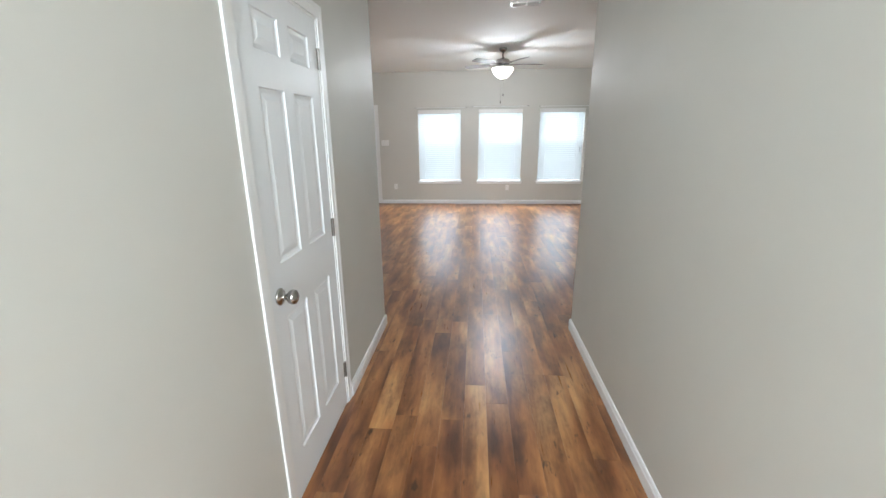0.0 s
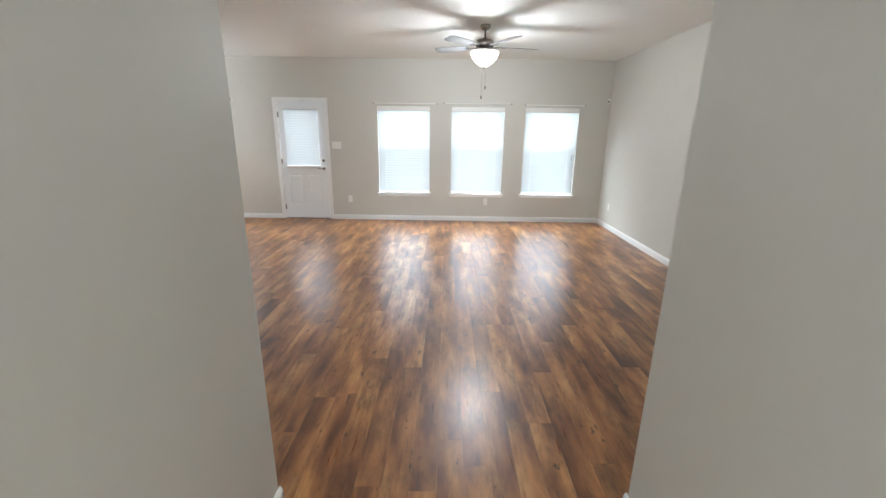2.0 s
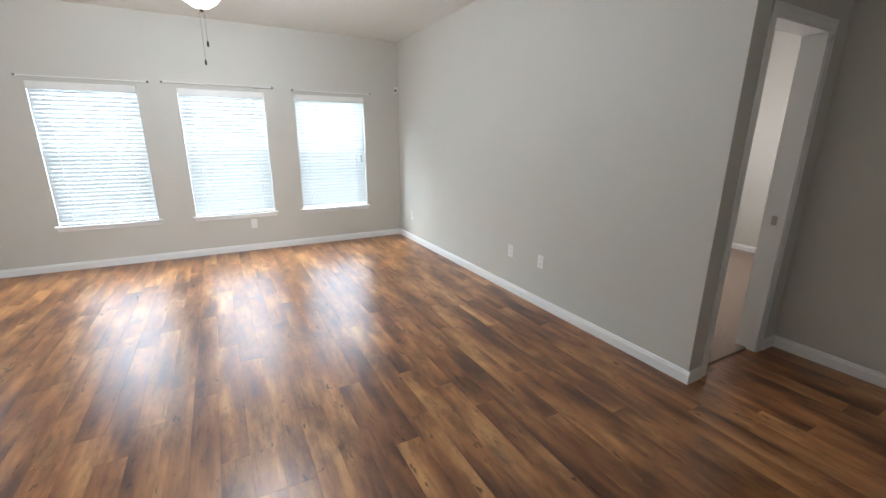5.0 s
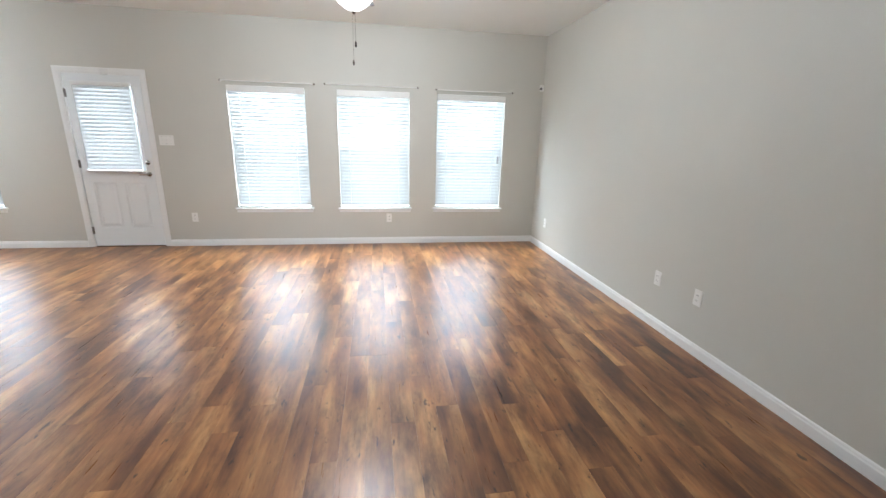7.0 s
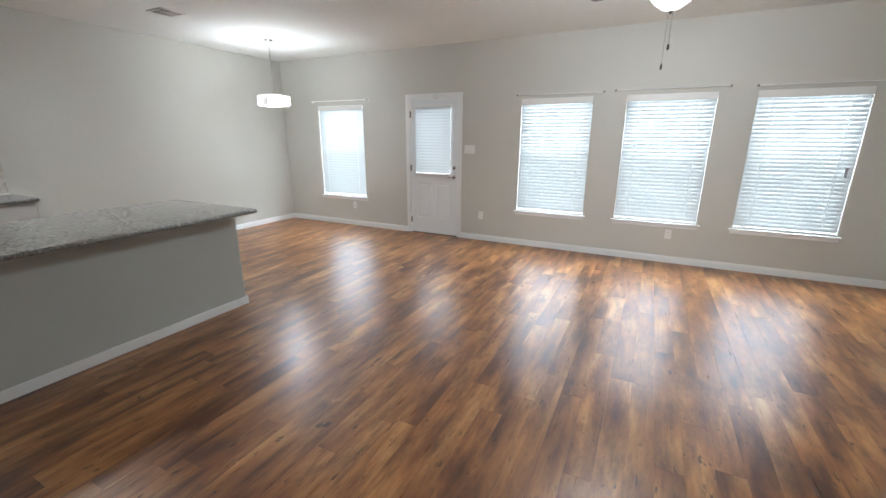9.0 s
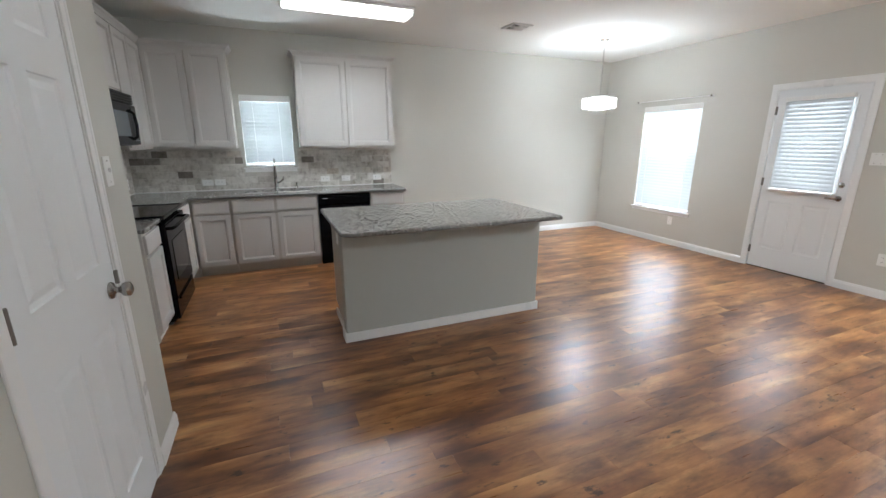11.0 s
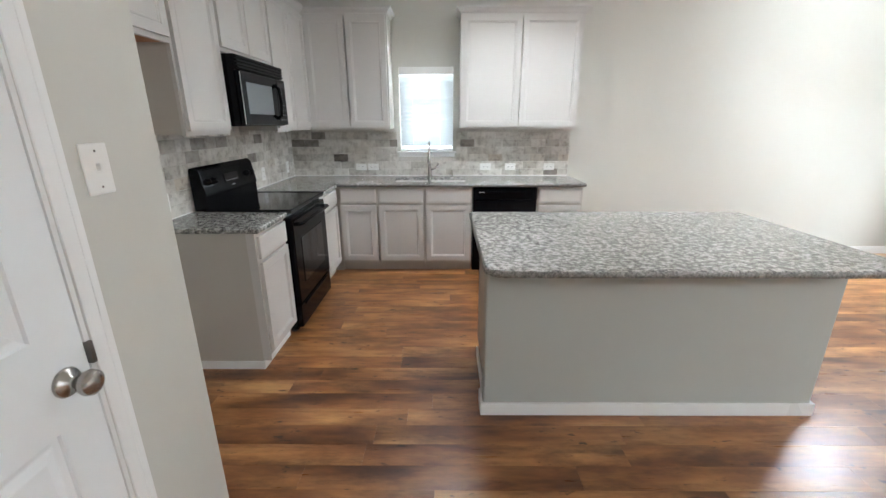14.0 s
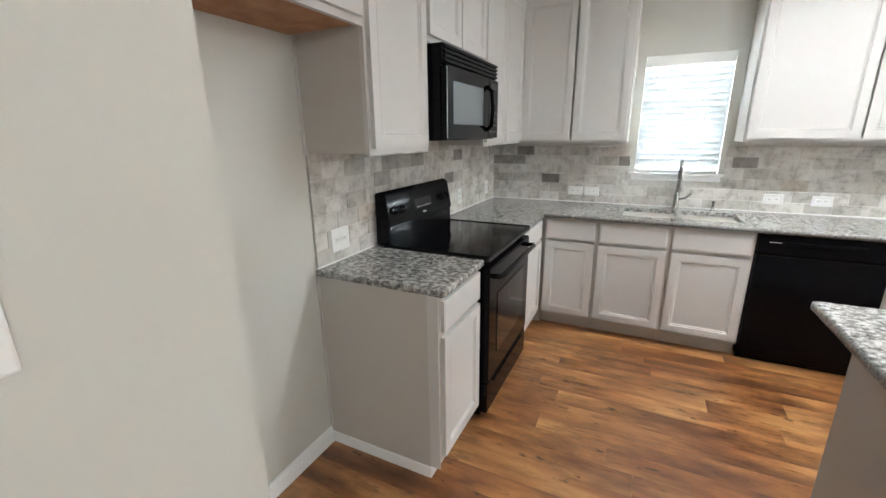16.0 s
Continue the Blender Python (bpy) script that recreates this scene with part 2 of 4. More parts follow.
def tile_material():
    m = mat("tumbled_travertine", (0.45, 0.42, 0.37), 0.5)
    n, l, b = nodes(m)
    rnd = n.new("ShaderNodeObjectInfo").outputs["Random"]
    each = ramp(m, rnd, [(0.0, (0.21, 0.19, 0.17)), (0.035, (0.27, 0.25, 0.225)), (0.07, (0.47, 0.45, 0.41)), (0.5, (0.60, 0.58, 0.54)), (0.92, (0.66, 0.645, 0.61)), (1.0, (0.54, 0.49, 0.42))])
    cloud = ramp(m, noise_tex(m, 16, 6, None, 0.65), [(0.32, (0.60, 0.575, 0.55)), (0.5, (0.96, 0.95, 0.94)), (0.68, (1.1, 1.1, 1.09))])
    l.new(mix(m, 1.0, each, cloud, "MULTIPLY"), b.inputs["Base Color"])
    bump(m, noise_tex(m, 70, 5), 0.3, 0.002)
    return m


M_TILE = tile_material()


# ---- mesh helpers ----
def box(bm, x0, x1, y0, y1, z0, z1, bevel=0.0, seg=2):
    g = bmesh.ops.create_cube(bm, size=1.0)
    for v in g["verts"]:
        v.co = Vector(((x0 + x1) / 2 + v.co.x * (x1 - x0), (y0 + y1) / 2 + v.co.y * (y1 - y0), (z0 + z1) / 2 + v.co.z * (z1 - z0)))
    if bevel:
        bmesh.ops.bevel(bm, geom=list({e for v in g["verts"] for e in v.link_edges}), offset=bevel, segments=seg, affect="EDGES", profile=0.5)
    return bm


def boxed(*args, **kw):
    return box(bmesh.new(), *args, **kw)


def lathe(bm, profile, centre=(0, 0, 0), steps=28, axis="z", caps=True):
    """Turn (radius, height) pairs round an axis."""
    rings = []
    for r, h in profile:
        ring = []
        for i in range(steps):
            a = 2 * math.pi * i / steps
            p = (r * math.cos(a), r * math.sin(a), h)
            p = p if axis == "z" else (p[0], -p[2], p[1]) if axis == "-y" else (p[2], p[0], p[1])
            ring.append(bm.verts.new(Vector(centre) + Vector(p)))
        rings.append(ring)
    for a, b in zip(rings, rings[1:]):
        for i in range(steps):
            bm.faces.new((a[i], a[(i + 1) % steps], b[(i + 1) % steps], b[i]))
    if caps:
        bm.faces.new(rings[0][::-1]), bm.faces.new(rings[-1])
    bmesh.ops.recalc_face_normals(bm, faces=bm.faces)
    return bm


def tube(bm, points, radius, steps=10):
    """A round bar along points."""
    pts, rings = [Vector(p) for p in points], []
    for i, p in enumerate(pts):
        d = (pts[min(i + 1, len(pts) - 1)] - pts[max(i - 1, 0)]).normalized()
        u = d.orthogonal().normalized() if not rings else (side - d * side.dot(d)).normalized()
        side = u
        w = d.cross(u)
        rings.append([bm.verts.new(p + radius * (u * math.cos(2 * math.pi * k / steps) + w * math.sin(2 * math.pi * k / steps))) for k in range(steps)])
    for a, b in zip(rings, rings[1:]):
        for k in range(steps):
            bm.faces.new((a[k], a[(k + 1) % steps], b[(k + 1) % steps], b[k]))
    bm.faces.new(rings[0][::-1]), bm.faces.new(rings[-1])
    bmesh.ops.recalc_face_normals(bm, faces=bm.faces)
    return bm


def panelled(bm, xs, zs, cells, loops, t):
    """A slab, front towards -y, whose grid cells hold nested steps: loops are (inset, depth) pairs."""
    def quad(a, b, c, d):
        bm.faces.new([bm.verts.new(p) for p in (a, b, c, d)])
    for i in range(len(xs) - 1):
        for j in range(len(zs) - 1):
            x0, x1, z0, z1 = xs[i], xs[i + 1], zs[j], zs[j + 1]
            if (i, j) not in cells:
                quad((x0, -t, z0), (x1, -t, z0), (x1, -t, z1), (x0, -t, z1))
                continue
            last = (0.0, 0.0)
            for ins, dep in loops:
                a, b = last, (ins, dep)
                o = [(x0 + a[0], z0 + a[0]), (x1 - a[0], z0 + a[0]), (x1 - a[0], z1 - a[0]), (x0 + a[0], z1 - a[0])]
                n = [(x0 + b[0], z0 + b[0]), (x1 - b[0], z0 + b[0]), (x1 - b[0], z1 - b[0]), (x0 + b[0], z1 - b[0])]
                for k in range(4):
                    q = (k + 1) % 4
                    quad((o[k][0], -t + a[1], o[k][1]), (o[q][0], -t + a[1], o[q][1]), (n[q][0], -t + b[1], n[q][1]), (n[k][0], -t + b[1], n[k][1]))
                last = (ins, dep)
            e, d = last
            quad((x0 + e, -t + d, z0 + e), (x1 - e, -t + d, z0 + e), (x1 - e, -t + d, z1 - e), (x0 + e, -t + d, z1 - e))
    X0, X1, Z0, Z1 = xs[0], xs[-1], zs[0], zs[-1]
    c = [(X0, Z0), (X1, Z0), (X1, Z1), (X0, Z1)]
    for k in range(4):
        (ax, az), (bx, bz) = c[k], c[(k + 1) % 4]
        quad((ax, 0, az), (bx, 0, bz), (bx, -t, bz), (ax, -t, az))
    quad((X0, 0, Z0), (X0, 0, Z1), (X1, 0, Z1), (X1, 0, Z0))
    bmesh.ops.remove_doubles(bm, verts=bm.verts, dist=0.00005)
    bmesh.ops.recalc_face_normals(bm, faces=bm.faces)
    return bm


def mesh(name, bm, material, smooth=False):
    me = bpy.data.meshes.new(name)
    bm.to_mesh(me)
    bm.free()
    me.materials.append(material)
    if smooth:
        for p in me.polygons:
            p.use_smooth = True
    return me


def part(name, bm, material, parent, label="", smooth=False):
    ob = new(name, mesh(name, bm, material, smooth))
    ob.parent = parent
    if label:
        tagged(ob, label)
    return ob


def thing(name, m, label, category, group=""):
    ob = new(name)
    ob.empty_display_size = 0.1
    ob.matrix_world = m
    return tagged(ob, label, category, group)


def structure(name, bm, material, label, category="", smooth=False):
    return tagged(new(name, mesh(name, bm, material, smooth)), label, category or name.split("_")[0], kind="structure")


# ---- the large structure ----
def wall_x(name, x0, x1, y0, y1, holes=(), label="smooth greige painted drywall wall", z0=0.0, material=None):
    """A wall along x; holes are (x0, x1, z0, z1)."""
    bm, xs = bmesh.new(), sorted({x0, x1, *(h[0] for h in holes), *(h[1] for h in holes)})
    for a, b in zip(xs, xs[1:]):
        z = z0
        for h in sorted((h for h in holes if h[0] <= a and h[1] >= b), key=lambda h: h[2]):
            if h[2] > z:
                box(bm, a, b, y0, y1, z, h[2])
            z = h[3]
        box(bm, a, b, y0, y1, z, TOP)
    return structure(name, bm, material or M_WALL, label, "wall")


def wall_y(name, y0, y1, x0, x1, holes=(), label="smooth greige painted drywall wall", material=None):
    bm, ys = bmesh.new(), sorted({y0, y1, *(h[0] for h in holes), *(h[1] for h in holes)})
    for a, b in zip(ys, ys[1:]):
        z = 0.0
        for h in sorted((h for h in holes if h[0] <= a and h[1] >= b), key=lambda h: h[2]):
            if h[2] > z:
                box(bm, x0, x1, a, b, z, h[2])
            z = h[3]
        box(bm, x0, x1, a, b, z, TOP)
    return structure(name, bm, material or M_WALL, label, "wall")


HD0, HD1 = 1.173, 1.857       # hall door leaf
PD0, PD1 = -1.46, -0.76     # pantry door leaf
BD0, BD1 = 3.35, 3.98       # bedroom doorway
DOOR_H = 2.03
structure("ground", boxed(-80, 80, -80, 80, -0.5, -0.2), M_GROUND, "dry grassy ground outside the house", "ground")
structure("floor", boxed(WEST - 0.1, 7.0, HALL_S - 0.1, BACK + 0.1, -0.15, -0.006), M_DARKGAP, "vinyl plank floor in warm brown hickory", "floor")
structure("ceiling", boxed(WEST - 0.2, 7.1, HALL_S - 0.2, BACK + 0.25, TOP, TOP + 0.12), M_CEIL, "flat white painted ceiling", "ceiling")
wall_x("wall_north", WEST - 0.13, EAST + 3.9, BACK, BACK + 0.15,
       [(a, b, WZ0, WZ1) for a, b in WINDOWS] + [(DOOR_X0 - 0.02, DOOR_X1 + 0.02, 0.0, 2.06)], "greige painted drywall wall with windows and a patio door")
wall_y("wall_west", SOUTH - 0.13, BACK, WEST - 0.15, WEST, [KW], "greige painted kitchen wall with a small window")
wall_y("wall_east", ALC_N, BACK, EAST, EAST + THICK)
wall_x("wall_kitchen", WEST, PANTRY_END, SOUTH - 0.13, SOUTH)
wall_x("wall_pantry", PANTRY_END, HALL_W, PANTRY - THICK, PANTRY, [(PD0 - 0.015, PD1 + 0.015, 0.0, DOOR_H + 0.02)], "greige painted wall with the pantry door")
wall_y("wall_pantry_side", SOUTH - 0.13, PANTRY - THICK, PANTRY_END, PANTRY_END + THICK)
wall_y("wall_hall_west", HALL_S, PANTRY - THICK, HALL_W - THICK, HALL_W, [(HD0 - 0.015, HD1 + 0.015, 0.0, DOOR_H + 0.02)], "greige painted hallway wall with a closet door")
wall_y("wall_hall_east", HALL_S, PANTRY, HALL_E, HALL_E + THICK, label="greige painted hallway wall")
# The opening is made up, only to hold the added hall lamp.
wall_x("wall_hall_south", HALL_W - 0.13, HALL_E + 0.13, HALL_S - 0.13, HALL_S, [(-0.25, 1.05, 1.25, 2.65)], "greige painted unseen hall end wall, opened for an added lamp")
wall_x("wall_alcove_north", EAST + THICK, ALC_E, ALC_N, ALC_N + THICK, [(BD0, BD1, 0.0, 2.09)], "shaded greige wall with the bedroom doorway")
wall_y("wall_alcove_east", PANTRY - THICK, ALC_N, ALC_E, ALC_E + THICK, label="shaded greige alcove wall")
wall_x("wall_alcove_south", HALL_E + THICK, ALC_E, PANTRY - THICK, PANTRY)
wall_y("wall_bedroom_east", ALC_N, BACK, 6.9, 7.03)
wall_x("wall_bedroom_south", ALC_E, 6.9, ALC_N, ALC_N + THICK)
# Unseen opening, added to seat the bedroom lamp.
wall_x("wall_bedroom_north", EAST + THICK, 6.9, 6.55, 6.65, [(4.6, 6.0, 0.9, 2.1)])
structure("carpet_floor", boxed(EAST + THICK, 6.9, ALC_N + 0.06, 8.8, -0.005, 0.012), M_CARPET, "beige bedroom carpet", "carpet")


def baseboard_run(a, b, normal):
    """A board 83 mm high along the wall from a to b, with an eased top."""
    (ax, ay), (bx, by) = a, b
    d = Vector((bx - ax, by - ay, 0)).normalized()
    n = Vector((*normal, 0))
    prof = [(0.0, 0.0), (0.014, 0.0), (0.014, 0.060), (0.010, 0.068), (0.009, 0.078), (0.004, 0.085), (0.0, 0.085)]
    bm, ends = bmesh.new(), []
    for p in (Vector((ax, ay, 0)), Vector((bx, by, 0))):
        ends.append([bm.verts.new(p + n * o + Vector((0, 0, h))) for o, h in prof])
    for k in range(len(prof)):
        q = (k + 1) % len(prof)
        bm.faces.new((ends[0][k], ends[1][k], ends[1][q], ends[0][q]))
    bm.faces.new(ends[0]), bm.faces.new(ends[1][::-1])
    bmesh.ops.recalc_face_normals(bm, faces=bm.faces)
    structure("baseboard", bm, M_TRIM, "white painted wooden baseboard", "baseboard")


CAS = 0.058
for a, b, nrm in (((WEST, BACK), (DOOR_X0 - 0.02 - CAS, BACK), (0, -1)), ((DOOR_X1 + 0.02 + CAS, BACK), (EAST, BACK), (0, -1)),
                  ((EAST, BACK), (EAST, ALC_N - 0.014), (-1, 0)), ((EAST, ALC_N), (BD0 - CAS, ALC_N), (0, -1)), ((BD1 + CAS, ALC_N), (ALC_E, ALC_N), (0, -1)),
                  ((ALC_E, ALC_N), (ALC_E, PANTRY), (-1, 0)), ((HALL_E - 0.014, PANTRY), (ALC_E, PANTRY), (0, 1)),
                  ((HALL_E, PANTRY + 0.014), (HALL_E, HALL_S), (-1, 0)), ((HALL_W, PANTRY + 0.014), (HALL_W, HD1 + 0.015 + CAS), (1, 0)),
                  ((HALL_W, HD0 - 0.015 - CAS), (HALL_W, HALL_S), (1, 0)), ((HALL_W + 0.014, PANTRY), (PD1 + 0.015 + CAS, PANTRY), (0, 1)),
                  ((PD0 - 0.015 - CAS, PANTRY), (PANTRY_END - 0.014, PANTRY), (0, 1)), ((PANTRY_END, PANTRY), (PANTRY_END, SOUTH), (-1, 0)),
                  ((PANTRY_END, SOUTH), (-2.85, SOUTH), (0, 1)), ((WEST, 5.08), (WEST, BACK), (1, 0)),
                  ((EAST + THICK, 6.55), (6.9, 6.55), (0, -1)), ((6.9, ALC_N + THICK), (6.9, 6.55), (-1, 0))):
    baseboard_run(a, b, nrm)


def casing(name, m, w, h, label, depth=THICK):
    """Flat-moulded casing and jamb round an opening w wide and h high, its front at local y = 0, its middle at x = 0."""
    t = thing(name, m, label, "door frame")
    t["kind"] = "structure"
    for sgn in (-1, 1):
        bm = bmesh.new()
        box(bm, sgn * (w / 2 + CAS / 2) - CAS / 2, sgn * (w / 2 + CAS / 2) + CAS / 2, -0.007, 0, 0, h + CAS, 0.002)
        box(bm, sgn * (w / 2 + CAS * 0.8) - 0.010, sgn * (w / 2 + CAS * 0.8) + 0.010, -0.0085, -0.006, 0, h + CAS, 0.0012)
        part("casing", bm, M_TRIM, t)
        part("jamb", boxed(min(sgn * w / 2, sgn * (w / 2 - 0.012)), max(sgn * w / 2, sgn * (w / 2 - 0.012)), 0.0, depth, 0, h), M_TRIM, t)
    bm = boxed(-w / 2 - CAS, w / 2 + CAS, -0.0073, 0, h, h + CAS, 0.002)
    box(bm, -w / 2 - CAS, w / 2 + CAS, -0.0098, -0.006, h + CAS * 0.62, h + CAS * 0.96, 0.0016)
    part("head_casing", bm, M_TRIM, t)
    part("head_jamb", boxed(-w / 2, w / 2, 0.0, depth, h - 0.012, h), M_TRIM, t)
    return t


def knob_parts(door, x, z, y):
    k = part("knob", lathe(bmesh.new(), [(0.033, 0), (0.034, 0.004), (0.030, 0.010), (0.014, 0.014), (0.011, 0.022), (0.013, 0.032), (0.024, 0.040), (0.029, 0.052), (0.027, 0.064), (0.016, 0.071), (0.002, 0.073)], (x, y, z), 24, "-y"), M_NICKEL, door, "round brushed nickel knob", True)
    return k


def hinge_parts(door, x, zs, y):
    for z in zs:
        bm = boxed(x - 0.017, x + 0.017, y - 0.003, y, z - 0.045, z + 0.045, 0.002)
        lathe(bm, [(0.006, -0.047), (0.0065, -0.046), (0.0065, 0.046), (0.006, 0.047)], (x, y - 0.006, z), 10)
        part("hinge", bm, M_HINGE, door, "satin nickel hinge")


def six_panel_door(name, m, w, label, hinge_right, knob_z=0.93):
    """Moulded six-panel leaf, local x from 0 to w."""
    t = thing(name, m, label, "door")
    s, c = 0.115 * w / 0.76, 0.095 * w / 0.76
    pw = (w - 2 * s - c) / 2
    xs = [0, s, s + pw, s + pw + c, w - s, w]
    zs = [0, 0.20, 0.83, 1.05, 1.685, 1.805, 1.935, DOOR_H]
    cells = {(i, j) for i in (1, 3) for j in (1, 3, 5)}
    part("leaf", panelled(bmesh.new(), xs, zs, cells, [(0.004, 0.006), (0.016, 0.0085), (0.020, 0.0085), (0.042, 0.0025)], 0.035), M_DOOR, t)
    kx = 0.062 if hinge_right else w - 0.062
    knob_parts(t, kx, knob_z, -0.035)
    hinge_parts(t, w + 0.004 if hinge_right else -0.004, (0.22, 1.06, 1.86), -0.034)
    return t


tagged(casing("door_frame_hall", pose(HALL_W, (HD0 + HD1) / 2, 0, 0, 0, 90), HD1 - HD0 + 0.03, DOOR_H + 0.015, "white painted moulded frame of the hall door"), kind="structure")
six_panel_door("door_hall", pose(HALL_W - 0.038, HD0, 0.008, 0, 0, 90), HD1 - HD0, "closed white six-panel hallway door with nickel hardware", True)
pf = casing("door_frame_pantry", pose((PD0 + PD1) / 2, PANTRY, 0, 0, 0, 180), PD1 - PD0 + 0.03, DOOR_H + 0.015, "white painted moulded frame of the pantry door")
six_panel_door("door_pantry", pose(PD1, PANTRY - 0.038, 0.008, 0, 0, 180), PD1 - PD0, "closed white six-panel pantry door with nickel knob", False)
part("strike_plate", boxed((PD1 - PD0) / 2 + 0.002, (PD1 - PD0) / 2 + 0.013, -0.009, 0.006, 0.945, 1.0, 0.001), M_HINGE, pf, "small dark nickel strike plate")
bf = casing("door_frame_bedroom", pose((BD0 + BD1) / 2, ALC_N, 0, 0, 0, 0), BD1 - BD0, 2.09, "white painted frame of the open bedroom doorway")
part("strike_plate", boxed((BD1 - BD0) / 2 - 0.0155, (BD1 - BD0) / 2 - 0.012, 0.045, 0.075, 0.92, 0.98, 0.001), M_NICKEL, bf, "small brass-toned strike plate")
casing("door_frame_patio", pose((DOOR_X0 + DOOR_X1) / 2, BACK, 0, 0, 0, 0), DOOR_X1 - DOOR_X0 + 0.04, 2.06, "white painted frame of the patio door", 0.15)


def blind_slats(t, x0, x1, z0, z1, y, pitch, width, tilt, rough=False):
    """Slats from z1 down to z0, each a curved strip of its own."""
    n = int((z1 - z0) / pitch)
    bm = bmesh.new()
    rows = []
    for k in range(5):
        u = (k / 4 - 0.5) * width
        rows.append([bm.verts.new((x, u, 0.0018 - 0.0018 * (2 * u / width) ** 2)) for x in (x0, x1)])
    for a, b in zip(rows, rows[1:]):
        bm.faces.new((a[0], a[1], b[1], b[0]))
    me = mesh("slat", bm, M_SLAT, True)
    for i in range(n):
        ob = new("slat", me)
        ob.parent = t
        ob.matrix_local = pose(0, y, z1 - (i + 0.5) * pitch, tilt + random.uniform(-0.2, 0.2), random.uniform(-0.03, 0.03), 0)


def window(name, m, w, h, screened, label, blind_label, slat=0.056, tilt=61):
    """A vinyl single-hung window in a drywall opening: local x across, z up from the sill, y outwards from the wall face."""
    t = thing(name, m, label, "window")
    t["kind"] = "structure"
    f = 0.045
    bm = bmesh.new()
    for a in ((0, f, 0, h), (w - f, w, 0, h), (f, w - f, 0, f), (f, w - f, h - f, h)):
        box(bm, a[0], a[1], 0.085, 0.145, a[2], a[3], 0.003)
    part("window_frame", bm, M_TRIM, t)
    part("meeting_rail", boxed(f, w - f, 0.085, 0.135, h * 0.505, h * 0.505 + 0.042, 0.003), M_TRIM, t)
    for z0, z1, y in ((f, h * 0.505, 0.105), (h * 0.505 + 0.042, h - f, 0.120)):
        p = part("pane", boxed(f, w - f, y, y + 0.004, z0, z1), M_GLASS, t)
        p.visible_shadow = False
    if screened:
        part("screen", boxed(f, w - f, 0.150, 0.1505, f, h * 0.505), M_SCREEN, t, "grey insect screen over the lower sash")
    bm = boxed(-0.035, w + 0.035, -0.035, 0.085, -0.019, 0.0, 0.006)
    part("window_sill", bm, M_TRIM, t)
    part("apron", boxed(-0.02, w + 0.02, -0.012, 0.0, -0.058, -0.019, 0.003), M_TRIM, t)
    b = thing("window_blind", m, blind_label, "blind", "window blinds")
    part("headrail", boxed(0.006, w - 0.006, 0.0, 0.055, h - 0.048, h - 0.004, 0.002), M_TRIM, b)
    part("valance", boxed(0.004, w - 0.004, -0.012, -0.004, h - 0.075, h - 0.002, 0.003), M_PLATE, b)
    blind_slats(b, 0.002, w - 0.002, 0.035, h - 0.06, 0.028, 0.0435, slat, tilt)
    part("bottom_rail", boxed(0.008, w - 0.008, 0.012, 0.048, 0.004, 0.026, 0.004), M_TRIM, b)
    for x in (0.14, w - 0.14):
        part("ladder_cord", tube(bmesh.new(), [(x, 0.0015, 0.02), (x, 0.0015, h - 0.06)], 0.0012, 6), M_PLATE, b)
    return t, b


# The second window's screen is added, unseen, to cut its brightness.
for i, (wx0, wx1) in enumerate(WINDOWS):
    _, bl = window(f"window_{i + 1}", pose(wx0, BACK, WZ0), wx1 - wx0, WZ1 - WZ0, True, "white vinyl single-hung window with a painted sill", "closed white faux-wood blind glowing with daylight")
    if i == 2:
        part("tassel", boxed(wx1 - wx0 - 0.075, wx1 - wx0 - 0.05, -0.012, -0.004, 0.62, 0.72, 0.004), mat("grey_tassel", (0.45, 0.45, 0.48), 0.5), bl, "grey plastic cord weight")
window("window_5", pose(WEST, KW[0], KW[2], 0, 0, 90), KW[1] - KW[0], KW[3] - KW[2], False, "small white vinyl kitchen window above the sink", "closed white faux-wood blind over the sink", 0.062, -62)


def curtain_rod(x0, x1, z, side_l, side_r):
    t = thing("curtain_rod", pose(x0, BACK, z), "thin white metal curtain rod above a window", "curtain rod", "curtain rods")
    w = x1 - x0
    part("rod", tube(bmesh.new(), [(0, -0.045, 0), (w, -0.045, 0)], 0.0055, 8), M_TRIM, t)
    for x in (0.0, w):
        bm = boxed(x - 0.008, x + 0.008, -0.05, 0, -0.012, 0.010, 0.002)
        part("bracket", bm, M_TRIM, t)
        part("finial", lathe(bmesh.new(), [(0.004, -0.012), (0.011, -0.006), (0.013, 0), (0.010, 0.008), (0.003, 0.013)], (x, -0.045, 0), 12, "x"), M_NICKEL, t, "small metal end cap", True)


curtain_rod(-0.91, 0.17, 2.04, 1, 1)
curtain_rod(0.30, 1.45, 2.05, 1, 1)
curtain_rod(1.69, 2.71, 2.04, 1, 1)
curtain_rod(-4.53, -3.37, 2.07, 1, 1)


